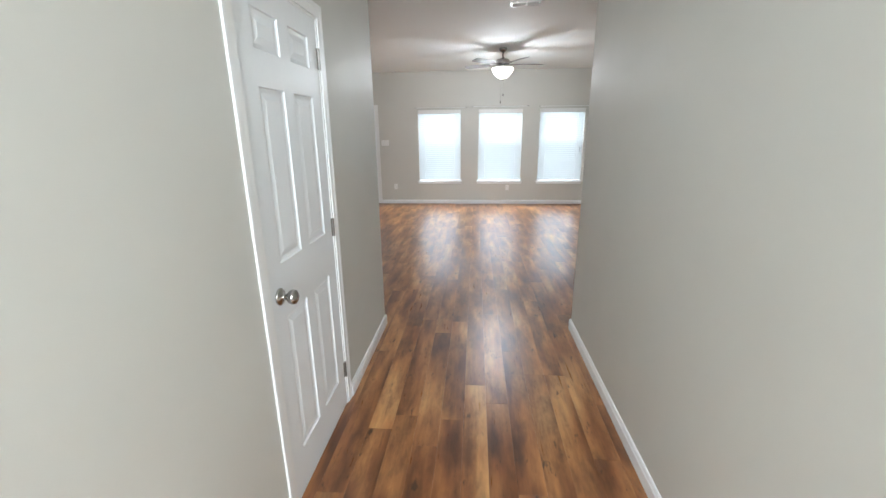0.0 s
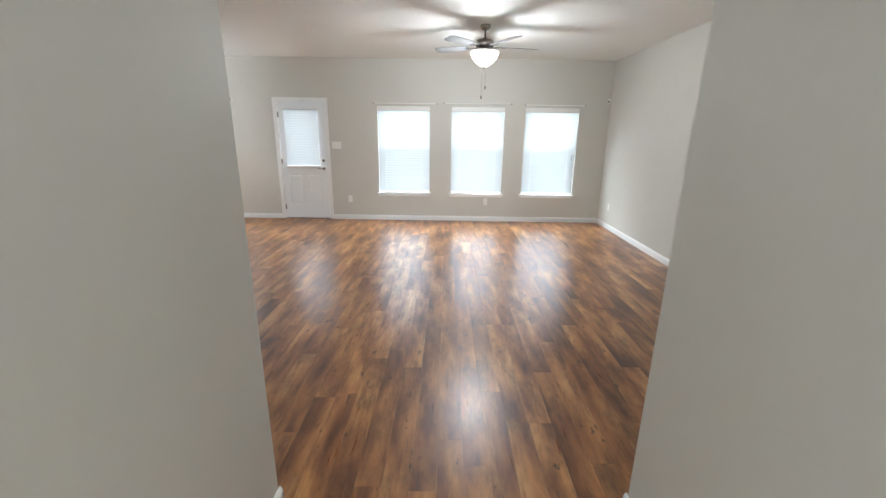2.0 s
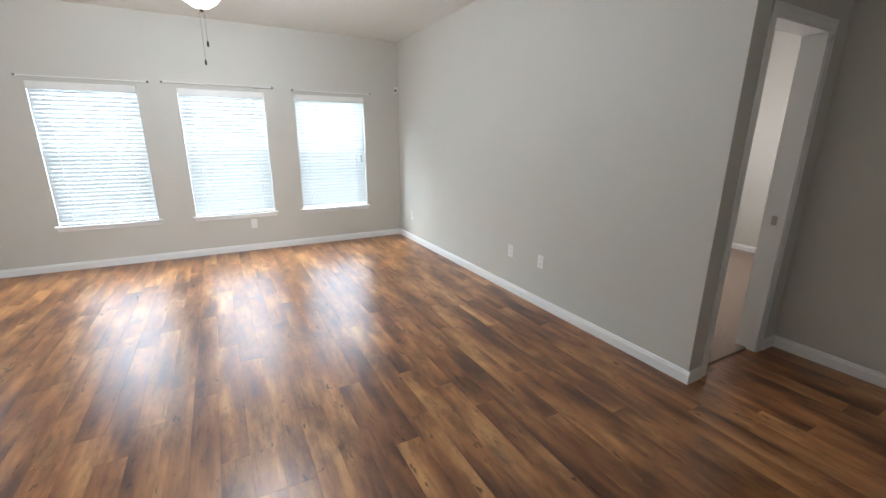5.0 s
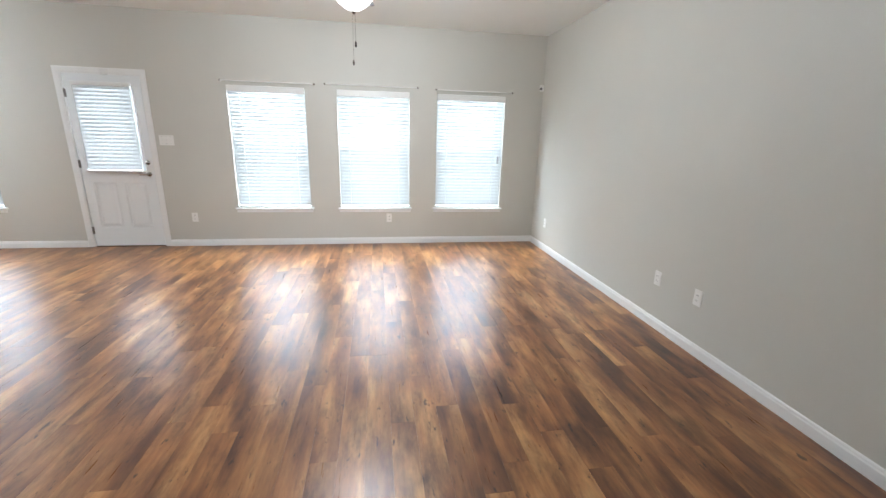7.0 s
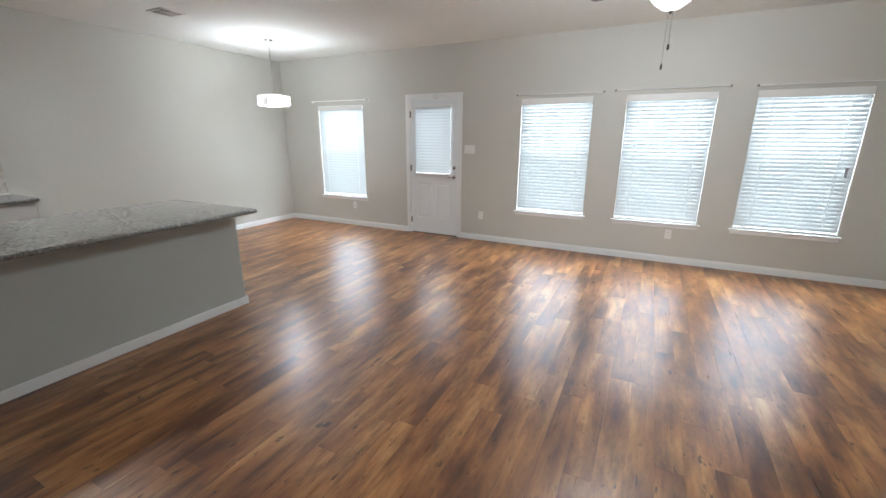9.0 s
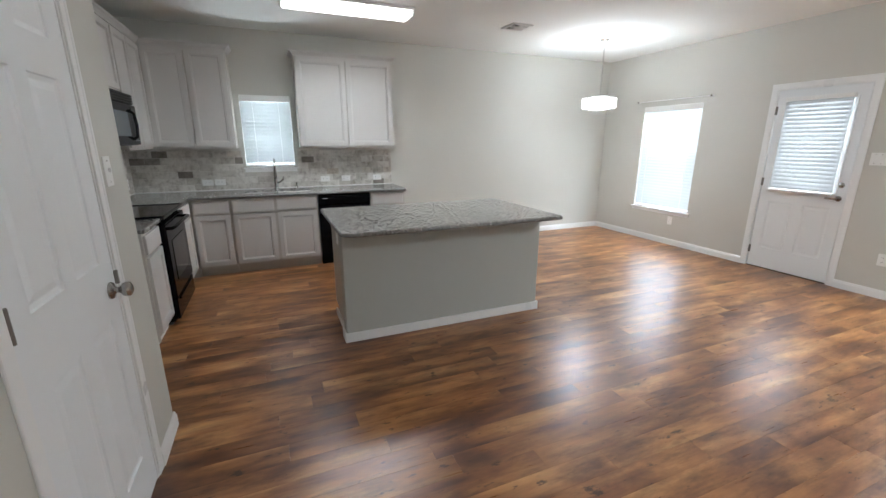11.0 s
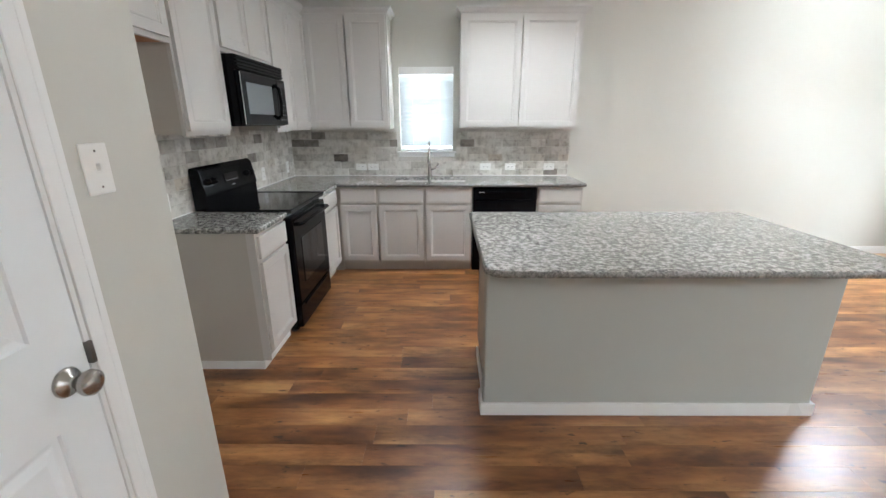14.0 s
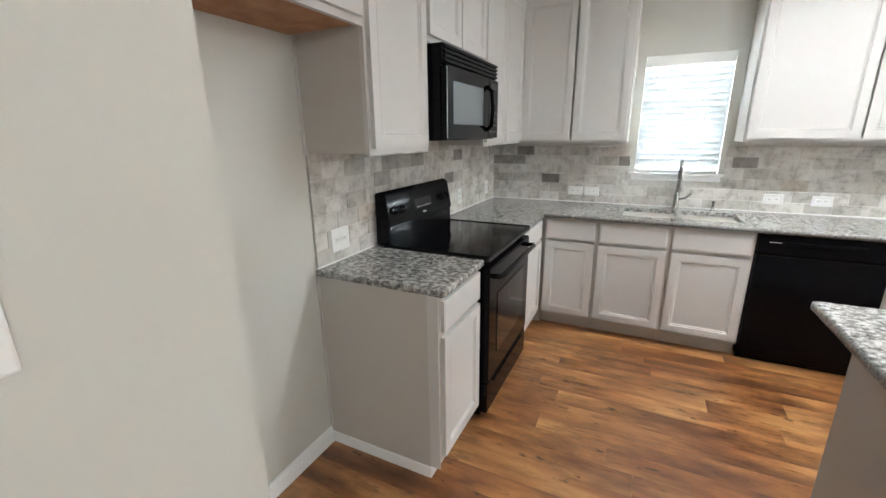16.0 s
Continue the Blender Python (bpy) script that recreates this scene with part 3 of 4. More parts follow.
def patio_door():
    w = DOOR_X1 - DOOR_X0
    t = thing("door_patio", pose(DOOR_X0, BACK + 0.055, 0.012), "closed white steel patio door with a blind over its glass", "door")
    lx0, lx1, lz0, lz1 = 0.10, w - 0.10, 0.94, 1.92
    bm = panelled(bmesh.new(), [0, 0.10, w / 2 - 0.045, w / 2 + 0.045, w - 0.10, w], [0, 0.24, 0.80, lz0], {(1, 1), (3, 1)}, [(0.004, 0.005), (0.018, 0.008), (0.022, 0.008), (0.045, 0.002)], 0.044)
    part("lower_panel", bm, M_DOOR, t)
    bm = bmesh.new()
    for a in ((0, lx0, lz0, 2.034), (lx1, w, lz0, 2.034), (lx0, lx1, lz1, 2.034)):
        box(bm, a[0], a[1], -0.044, 0, a[2], a[3])
    for a in ((lx0 - 0.02, lx0 + 0.012, lz0 - 0.015, lz1 + 0.015), (lx1 - 0.012, lx1 + 0.02, lz0 - 0.015, lz1 + 0.015), (lx0, lx1, lz0 - 0.015, lz0 + 0.012), (lx0, lx1, lz1 - 0.012, lz1 + 0.015)):
        box(bm, a[0], a[1], -0.056, -0.043, a[2], a[3], 0.003)
    part("upper_frame", bm, M_DOOR, t)
    p = part("pane", boxed(lx0, lx1, -0.024, -0.019, lz0, lz1), M_GLASS, t)
    p.visible_shadow = False
    for z, big in ((1.045, False), (0.905, True)):
        bm = lathe(bmesh.new(), [(0.027, 0), (0.029, 0.004), (0.024, 0.012), (0.012, 0.016), (0.003, 0.018)], (w - 0.055, -0.044, z), 20, "-y")
        if big:
            tube(bm, [(w - 0.055, -0.055, z), (w - 0.055, -0.085, z), (w - 0.075, -0.095, z), (w - 0.15, -0.092, z)], 0.009, 8)
        part("lever" if big else "deadbolt", bm, M_NICKEL, t, "satin nickel lever handle" if big else "satin nickel deadbolt", True)
    hinge_parts(t, -0.006, (0.20, 1.02, 1.82), -0.044)
    part("sweep", boxed(0.0, w, -0.048, 0.0, -0.011, 0.0), mat("dark_bronze_sweep", (0.06, 0.045, 0.035), 0.5), t, "dark bronze door sweep")
    b = thing("door_blind", pose(DOOR_X0, BACK + 0.055, 0.012), "white mini blind hung on the patio door glass", "blind")
    part("headrail", boxed(lx0 + 0.0, lx1, -0.105, -0.058, lz1 - 0.01, lz1 + 0.03, 0.003), M_TRIM, b)
    blind_slats(b, lx0 + 0.005, lx1 - 0.005, lz0 + 0.02, lz1, -0.082, 0.0435, 0.054, 60)
    part("bottom_rail", boxed(lx0 + 0.005, lx1 - 0.005, -0.10, -0.062, lz0 - 0.012, lz0 + 0.014, 0.004), M_TRIM, b)
    for x in (lx0 - 0.012, lx1 + 0.012):
        part("hold_down_bracket", boxed(x - 0.01, x + 0.01, -0.085, -0.045, lz0 - 0.01, lz0 + 0.015, 0.002), M_PLATE, b)


patio_door()


# ---- wall plates, sensors, vents ----
def outlet(m, label="white duplex wall outlet", w=0.072, h=0.118, kind_="outlet"):
    t = thing("wall_outlet", m, label, "outlet", "wall outlets")
    part("cover_plate", boxed(-w / 2, w / 2, -0.006, 0, -h / 2, h / 2, 0.003), M_PLATE, t)
    across = w > h
    for k in (-1, 1):
        cx, cz = (k * 0.021, 0) if across else (0, k * 0.021)
        r = part("receptacle", boxed(cx - 0.015, cx + 0.015, -0.008, -0.005, cz - 0.014, cz + 0.014, 0.003), M_PLATE, t)
        bm = bmesh.new()
        for s in (-0.006, 0.006):
            box(bm, cx + s - 0.0012, cx + s + 0.0012, -0.0085, -0.0078, cz - 0.004, cz + 0.005)
        part("slots", bm, M_SLOT, r)
    return t


def switch(m, w, toggles, label, rocker=False):
    t = thing("light_switch", m, label, "switch", "light switches")
    part("cover_plate", boxed(-w / 2, w / 2, -0.006, 0, -0.06, 0.06, 0.003), M_PLATE, t)
    for i in range(toggles):
        x = (i - (toggles - 1) / 2) * 0.046
        part("toggle", boxed(x - 0.005, x + 0.005, -0.017, -0.004, -0.004, 0.014, 0.002) if not rocker else boxed(x - 0.017, x + 0.017, -0.009, -0.004, -0.033, 0.033, 0.002), M_PLATE, t)
        bm = bmesh.new()
        for z in (-0.042, 0.042):
            lathe(bm, [(0.003, 0), (0.003, 0.0012), (0.001, 0.0016)], (x, -0.006, z), 8, "-y")
        part("screws", bm, M_NICKEL, t)
    return t


for x, z in ((-1.40, 0.378), (1.075, 0.36), (-3.745, 0.355)):
    outlet(pose(x, BACK, z))
outlet(pose(EAST, 5.70, 0.415, 0, 0, -90))
outlet(pose(EAST, 6.13, 0.41, 0, 0, -90), "white cable and phone wall plate")
outlet(pose(EAST, 8.45, 0.37, 0, 0, -90))
outlet(pose(ALC_E, 3.48, 0.50, 0, 0, -90))
switch(pose(-1.60, BACK, 1.33), 0.165, 3, "white three-gang light switch beside the patio door")
switch(pose(-1.612, PANTRY, 1.378, 0, 0, 180), 0.078, 1, "white single light switch beside the pantry")


def ceiling_vent(x, y, lx, ly):
    t = thing("ceiling_vent", pose(x, y, TOP), "white louvred ceiling air register", "vent", "ceiling vents")
    part("backing", boxed(-lx / 2 + 0.02, lx / 2 - 0.02, -ly / 2 + 0.02, ly / 2 - 0.02, -0.004, 0), M_SLOT, t)
    bm = bmesh.new()
    for a in ((-lx / 2, lx / 2, -ly / 2, -ly / 2 + 0.025), (-lx / 2, lx / 2, ly / 2 - 0.025, ly / 2), (-lx / 2, -lx / 2 + 0.025, -ly / 2, ly / 2), (lx / 2 - 0.025, lx / 2, -ly / 2, ly / 2), (-0.008, 0.008, -ly / 2, ly / 2)):
        box(bm, a[0], a[1], a[2], a[3], -0.012, 0, 0.002)
    part("frame", bm, M_TRIM, t)
    n = int((ly - 0.06) / 0.018)
    for i in range(n):
        s = new("slat", mesh("vent_slat", boxed(-lx / 2 + 0.025, lx / 2 - 0.025, -0.008, 0.008, -0.001, 0.001), M_TRIM))
        s.parent = t
        s.matrix_local = pose(0, -ly / 2 + 0.035 + i * 0.018, -0.007, 35 if i < n / 2 else -35)


ceiling_vent(0.865, 4.44, 0.32, 0.17)
ceiling_vent(-3.95, 6.26, 0.26, 0.26)
sd = thing("alarm_sensor", pose(EAST - 0.03, BACK - 0.025, 2.12, 0, 0, -45), "small white alarm sensor in the room corner", "sensor")
part("body", boxed(-0.022, 0.022, -0.03, 0.01, -0.04, 0.04, 0.008), M_PLATE, sd)
part("lens", boxed(-0.015, 0.015, -0.034, -0.029, -0.025, 0.005, 0.004), M_SLOT, sd)


# ---- ceiling fan ----
def ceiling_fan():
    t = thing("ceiling_fan", pose(*FAN, TOP), "brushed nickel ceiling fan with a lit glass bowl", "ceiling fan")
    part("canopy", lathe(bmesh.new(), [(0.055, 0), (0.062, -0.008), (0.058, -0.03), (0.035, -0.055), (0.018, -0.062)]), M_NICKEL, t, "", True)
    part("downrod", lathe(bmesh.new(), [(0.011, -0.055), (0.011, -0.13), (0.022, -0.135), (0.026, -0.155), (0.03, -0.158)]), M_NICKEL, t, "", True)
    part("motor_housing", lathe(bmesh.new(), [(0.03, -0.150), (0.085, -0.158), (0.102, -0.170), (0.104, -0.222), (0.095, -0.235), (0.06, -0.242), (0.06, -0.262), (0.085, -0.268), (0.09, -0.280)], steps=40), M_NICKEL, t, "brushed nickel motor housing", True)
    for k in range(5):
        a = 2 * math.pi * k / 5 + 0.18
        bm = bmesh.new()
        sec = [(0.20, 0.045), (0.26, 0.056), (0.40, 0.064), (0.56, 0.068), (0.61, 0.062), (0.632, 0.04)]
        top = [[(r, s * w_, 0.0) for s in (-1, 1)] for r, w_ in sec]
        va = [[bm.verts.new((p[0], p[1], 0.003 + p[1] * 0.2)) for p in row] for row in top]
        vb = [[bm.verts.new((p[0], p[1], -0.003 + p[1] * 0.2)) for p in row] for row in top]
        for i in range(len(sec) - 1):
            bm.faces.new((va[i][0], va[i + 1][0], va[i + 1][1], va[i][1]))
            bm.faces.new((vb[i][1], vb[i + 1][1], vb[i + 1][0], vb[i][0]))
            for s in (0, 1):
                bm.faces.new((va[i][s], vb[i][s], vb[i + 1][s], va[i + 1][s]))
        for i in (0, -1):
            bm.faces.new((va[i][0], va[i][1], vb[i][1], vb[i][0]))
        bmesh.ops.recalc_face_normals(bm, faces=bm.faces)
        b = part("blade", bm, M_BLADE, t, "silver-grey fan blade")
        b.matrix_local = pose(0, 0, -0.228, 0, 0, math.degrees(a))
        c = part("blade_bracket", boxed(0.07, 0.24, -0.018, 0.018, -0.006, 0.002, 0.002), M_NICKEL, t)
        c.matrix_local = pose(0, 0, -0.232, 0, 0, math.degrees(a))
    part("light_bowl", lathe(bmesh.new(), [(0.150, -0.280), (0.165, -0.286), (0.163, -0.305), (0.145, -0.345), (0.105, -0.395), (0.055, -0.430), (0.015, -0.440)], steps=40), M_BOWL, t, "glowing frosted glass bowl", True).visible_shadow = False
    # Pan added out of sight, sized to keep the bulb's light off the ceiling.
    part("light_stop_pan", lathe(bmesh.new(), [(0.05, -0.264), (0.160, -0.272), (0.164, -0.280), (0.158, -0.282), (0.05, -0.276)], steps=40), M_NICKEL, t, "nickel pan added above the bowl to stop upward light", True)
    part("finial", lathe(bmesh.new(), [(0.012, -0.438), (0.016, -0.446), (0.010, -0.456), (0.003, -0.464)]), M_NICKEL, t, "", True)
    for x, y, z in ((0.012, -0.10, -0.70), (-0.015, 0.10, -0.79)):
        bm = tube(bmesh.new(), [(x, y, -0.28), (x, y, z + 0.04)], 0.0013, 6)
        c = part("pull_chain", bm, M_NICKEL, t)
        part("pull_fob", lathe(bmesh.new(), [(0.003, 0.0), (0.007, -0.006), (0.008, -0.03), (0.004, -0.038)], (x, y, z + 0.04), 12), mat("dark_bronze_fob", (0.03, 0.025, 0.02), 0.4), c)


ceiling_fan()


def pendant():
    t = thing("pendant_lamp", pose(*PEND, TOP), "chrome pendant lamp with a glowing crystal drum shade", "pendant lamp")
    part("canopy", lathe(bmesh.new(), [(0.058, 0), (0.06, -0.006), (0.055, -0.02), (0.02, -0.026)]), M_CHROME, t, "", True)
    part("hanging_rod", tube(bmesh.new(), [(0, 0, -0.02), (0, 0, -0.74)], 0.0045, 8), M_CHROME, t)
    part("chain", tube(bmesh.new(), [(0.008, 0, -0.02), (0.014, 0, -0.25), (0.006, 0, -0.45), (0.004, 0, -0.70)], 0.003, 6), M_CHROME, t)
    for z in (-0.705, -0.845):
        bm, r = bmesh.new(), 0.215
        lathe(bm, [(r - 0.006, z), (r + 0.006, z), (r + 0.006, z - 0.012), (r - 0.006, z - 0.012), (r - 0.006, z)], steps=48, caps=False)
        part("ring", bm, M_CHROME, t, "chrome rim ring", True)
    for k in range(3):
        a = 2 * math.pi * k / 3
        part("spoke", tube(bmesh.new(), [(0, 0, -0.70), (0.21 * math.cos(a), 0.21 * math.sin(a), -0.71)], 0.004, 6), M_CHROME, t)
    me = mesh("crystal", boxed(-0.009, 0.009, -0.004, 0.004, -0.062, 0.062, 0.003, seg=1), M_SHADE)
    for k in range(44):
        a = 2 * math.pi * k / 44
        o = new("crystal", me)
        o.parent = t
        o.matrix_local = pose(0.213 * math.cos(a), 0.213 * math.sin(a), -0.78, 0, 0, math.degrees(a) + 90)


pendant()
kl = thing("ceiling_light", pose(FLUO[0], FLUO[1], TOP, 0, 0, 90), "long white fluorescent kitchen ceiling light, switched on", "ceiling light")
part("frame", boxed(-0.62, 0.62, -0.14, 0.14, -0.03, 0, 0.004), M_TRIM, kl)
dif = part("diffuser", boxed(-0.60, 0.60, -0.125, 0.125, -0.08, -0.03, 0.02), M_TUBE, kl, "glowing ribbed acrylic diffuser")
for x in (-0.61, 0.61):
    part("end_cap", boxed(x - 0.012, x + 0.012, -0.135, 0.135, -0.078, -0.005, 0.008), M_TRIM, kl)


# ---- kitchen ----
CT, CTH = 0.912, 0.032
CFX, CFY = -4.60, 2.67              # front edges of the counters
BFX, BFY = CFX - 0.030, CFY - 0.030  # faces of the base cabinets
END_X = -2.855                      # free end of the south run
RX0, RX1 = -4.065, -3.295            # range
UB, UT = 1.415, 2.46                # wall cabinets
LOOPS = [(0.046, 0.0), (0.050, 0.006), (0.056, 0.0035), (0.061, 0.0095), (0.067, 0.011)]


def door_front(w, h):
    return panelled(bmesh.new(), [0, w], [0, h], {(0, 0)}, LOOPS, 0.019)


def drawer_front(w, h):
    return panelled(bmesh.new(), [0, w], [0, h], {(0, 0)}, [(0.004, 0.0), (0.012, -0.0025)], 0.017)


def shifted(ob, x, y, z):
    ob.matrix_local = pose(x, y, z)
    return ob


def base_cabinet(m, w, depth, label, drawers=1, doors=1, side_label=False):
    """Face-frame base unit: local x from 0 to w, front at y = 0 towards -y."""
    t = thing("base_cabinet", m, label, "cabinet", "base cabinets")
    top = CT - CTH
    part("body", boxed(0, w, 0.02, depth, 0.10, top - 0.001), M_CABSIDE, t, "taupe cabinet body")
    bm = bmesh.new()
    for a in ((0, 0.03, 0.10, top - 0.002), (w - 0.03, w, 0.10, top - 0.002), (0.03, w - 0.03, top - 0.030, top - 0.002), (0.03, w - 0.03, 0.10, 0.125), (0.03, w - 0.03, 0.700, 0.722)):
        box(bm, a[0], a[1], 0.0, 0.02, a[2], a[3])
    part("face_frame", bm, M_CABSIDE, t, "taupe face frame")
    part("toe_kick", boxed(0, w, 0.055, 0.07, 0.0, 0.10), M_CABSIDE, t)
    dw = (w - 0.03 - 0.012 * (doors - 1)) / doors
    for i in range(doors):
        x = 0.015 + i * (dw + 0.012)
        shifted(part("door", door_front(dw, 0.575), M_CAB, t), x, -0.001, 0.122)
        if drawers:
            shifted(part("drawer", drawer_front(dw, 0.135), M_CAB, t), x, -0.001, 0.722)
    return t


def wall_cabinet(m, w, z0, z1, depth, label, doors=1, under=None):
    t = thing("wall_cabinet", m, label, "cabinet", "wall cabinets")
    part("body", boxed(0, w, 0.02, depth, z0 + 0.006, z1), M_CABSIDE, t, "taupe cabinet side")
    if under:
        part("underside", boxed(0.02, w - 0.02, 0.02, depth - 0.004, z0 + 0.001, z0 + 0.006), under, t, "raw orange-brown wood underside")
    bm = bmesh.new()
    for a in ((0, 0.03, z0, z1), (w - 0.03, w, z0, z1), (0.03, w - 0.03, z0, z0 + 0.035), (0.03, w - 0.03, z1 - 0.03, z1)):
        box(bm, a[0], a[1], 0.0, 0.02, a[2], a[3])
    part("face_frame", bm, M_CAB, t)
    dw = (w - 0.03 - 0.014 * (doors - 1)) / doors
    for i in range(doors):
        shifted(part("door", door_front(dw, z1 - z0 - 0.045), M_CAB, t), 0.015 + i * (dw + 0.014), -0.001, z0 + 0.024)
    return t


def crown(m, w, ends):
    """Crown moulding along the top of wall units, returned at the ends."""
    t = thing("crown_moulding", m, "painted crown moulding along the cabinet tops", "moulding")
    prof = [(0.0, 0.0), (-0.010, 0.0), (-0.014, 0.012), (-0.030, 0.030), (-0.044, 0.040), (-0.046, 0.056), (0.0, 0.056)]
    l_, r_ = ends
    bm, rings = bmesh.new(), []
    for x, f in ((0.0, l_), (w, r_)):
        rings.append([bm.verts.new((x + (o if f < 0 else -o if f > 0 else 0), o, z)) for o, z in prof])
    for k in range(len(prof)):
        q = (k + 1) % len(prof)
        bm.faces.new((rings[0][k], rings[1][k], rings[1][q], rings[0][q]))
    bm.faces.new(rings[0]), bm.faces.new(rings[1][::-1])
    for x, f in ((0.0, l_), (w, r_)):
        if f:
            back = [[bm.verts.new((x + (o if f < 0 else -o), yy if yy > 0 else o, z)) for o, z in prof] for yy in (-1, 0.32)]
            for k in range(len(prof)):
                q = (k + 1) % len(prof)
                bm.faces.new((back[0][k], back[1][k], back[1][q], back[0][q]))
            bm.faces.new(back[1])
    bmesh.ops.recalc_face_normals(bm, faces=bm.faces)
    part("moulding", bm, M_CAB, t)
    return t


# west run, under and beside the window
WM = lambda y, x=BFX: pose(x, y, 0, 0, 0, 90)
DEPTH_W = BFX - WEST
for y0, y1 in ((2.67, 3.052), (3.053, 3.519), (3.520, 3.99)):
    base_cabinet(WM(y0), y1 - y0, DEPTH_W, "painted base cabinet with a drawer front over a panel door")
base_cabinet(WM(4.635), 0.445, DEPTH_W, "painted base cabinet at the end of the sink run")
corner = thing("base_cabinet", WM(2.05), "blind corner cabinet body under the counter", "cabinet", "base cabinets")
part("body", boxed(0, 0.615, 0.02, DEPTH_W, 0.0, CT - CTH - 0.001), M_CABSIDE, corner)
UWM = lambda y: pose(-4.93, y, 0, 0, 0, 90)
wall_cabinet(UWM(3.875), 1.165, UB, UT, -4.93 - WEST, "tall painted two-door wall cabinet right of the sink window".replace(" right of", " beside"), 2)
wall_cabinet(UWM(2.37), 0.80, UB, UT, -4.93 - WEST, "tall painted two-door wall cabinet near the corner", 2)
crown(pose(-4.93, 3.875, UT, 0, 0, 90), 1.165, (-1, 1))
crown(pose(-4.93, 2.37, UT, 0, 0, 90), 0.80, (0, 1))

# south run, with range and microwave
SM = lambda x, y=BFY: pose(x, y, 0, 0, 0, 180)
sc = base_cabinet(SM(RX1 + 0.01 - 0.0 + 0.425), 0.425, BFY - SOUTH, "painted end base cabinet beside the range")
part("side_skirt", boxed(-0.012, 0.0, 0.055, BFY - SOUTH, 0.0, 0.055, 0.003), M_TRIM, sc, "white shoe trim")
part("front_skirt", boxed(-0.012, 0.425, 0.043, 0.0545, 0.0, 0.055, 0.003), M_TRIM, sc, "white shoe trim")
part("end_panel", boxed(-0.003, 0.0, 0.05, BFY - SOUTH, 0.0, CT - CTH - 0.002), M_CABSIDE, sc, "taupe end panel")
part("scribe_trim", boxed(-0.010, -0.003, BFY - SOUTH - 0.012, BFY - SOUTH, 0.09, CT - CTH - 0.002, 0.002), M_CAB, sc, "pale scribe strip along the wall")
part("end_stile", boxed(-0.004, 0.0, 0.0, 0.05, 0.06, CT - CTH - 0.002), M_CAB, sc)
base_cabinet(SM(RX0 - 0.01), 0.535, BFY - SOUTH, "narrow painted base cabinet between range and corner")
UFY = 2.36
USM = lambda x: pose(x, UFY, 0, 0, 0, 180)
UDEP = UFY - SOUTH
wc = wall_cabinet(USM(END_X), 0.46, UB, UT, UDEP, "tall painted wall cabinet with a taupe side")
part("scribe_trim", boxed(-0.008, 0.0, UDEP - 0.012, UDEP, UB, 1.858, 0.002), M_CAB, wc, "pale scribe strip along the wall")
wall_cabinet(USM(END_X - 0.465), 0.755, 1.90, UT, UDEP, "short painted two-door cabinet above the microwave", 2)
wall_cabinet(USM(END_X - 1.225), 0.845, UB, UT, UDEP, "tall painted two-door wall cabinet in the corner", 2)
wall_cabinet(USM(PANTRY_END - 0.004), -END_X + PANTRY_END - 0.006, 1.86, UT, UDEP, "painted cabinet above the empty refrigerator space", 2, M_WOODRAW)
crown(pose(PANTRY_END - 0.004, UFY, UT, 0, 0, 180), 3.06, (0, 0))


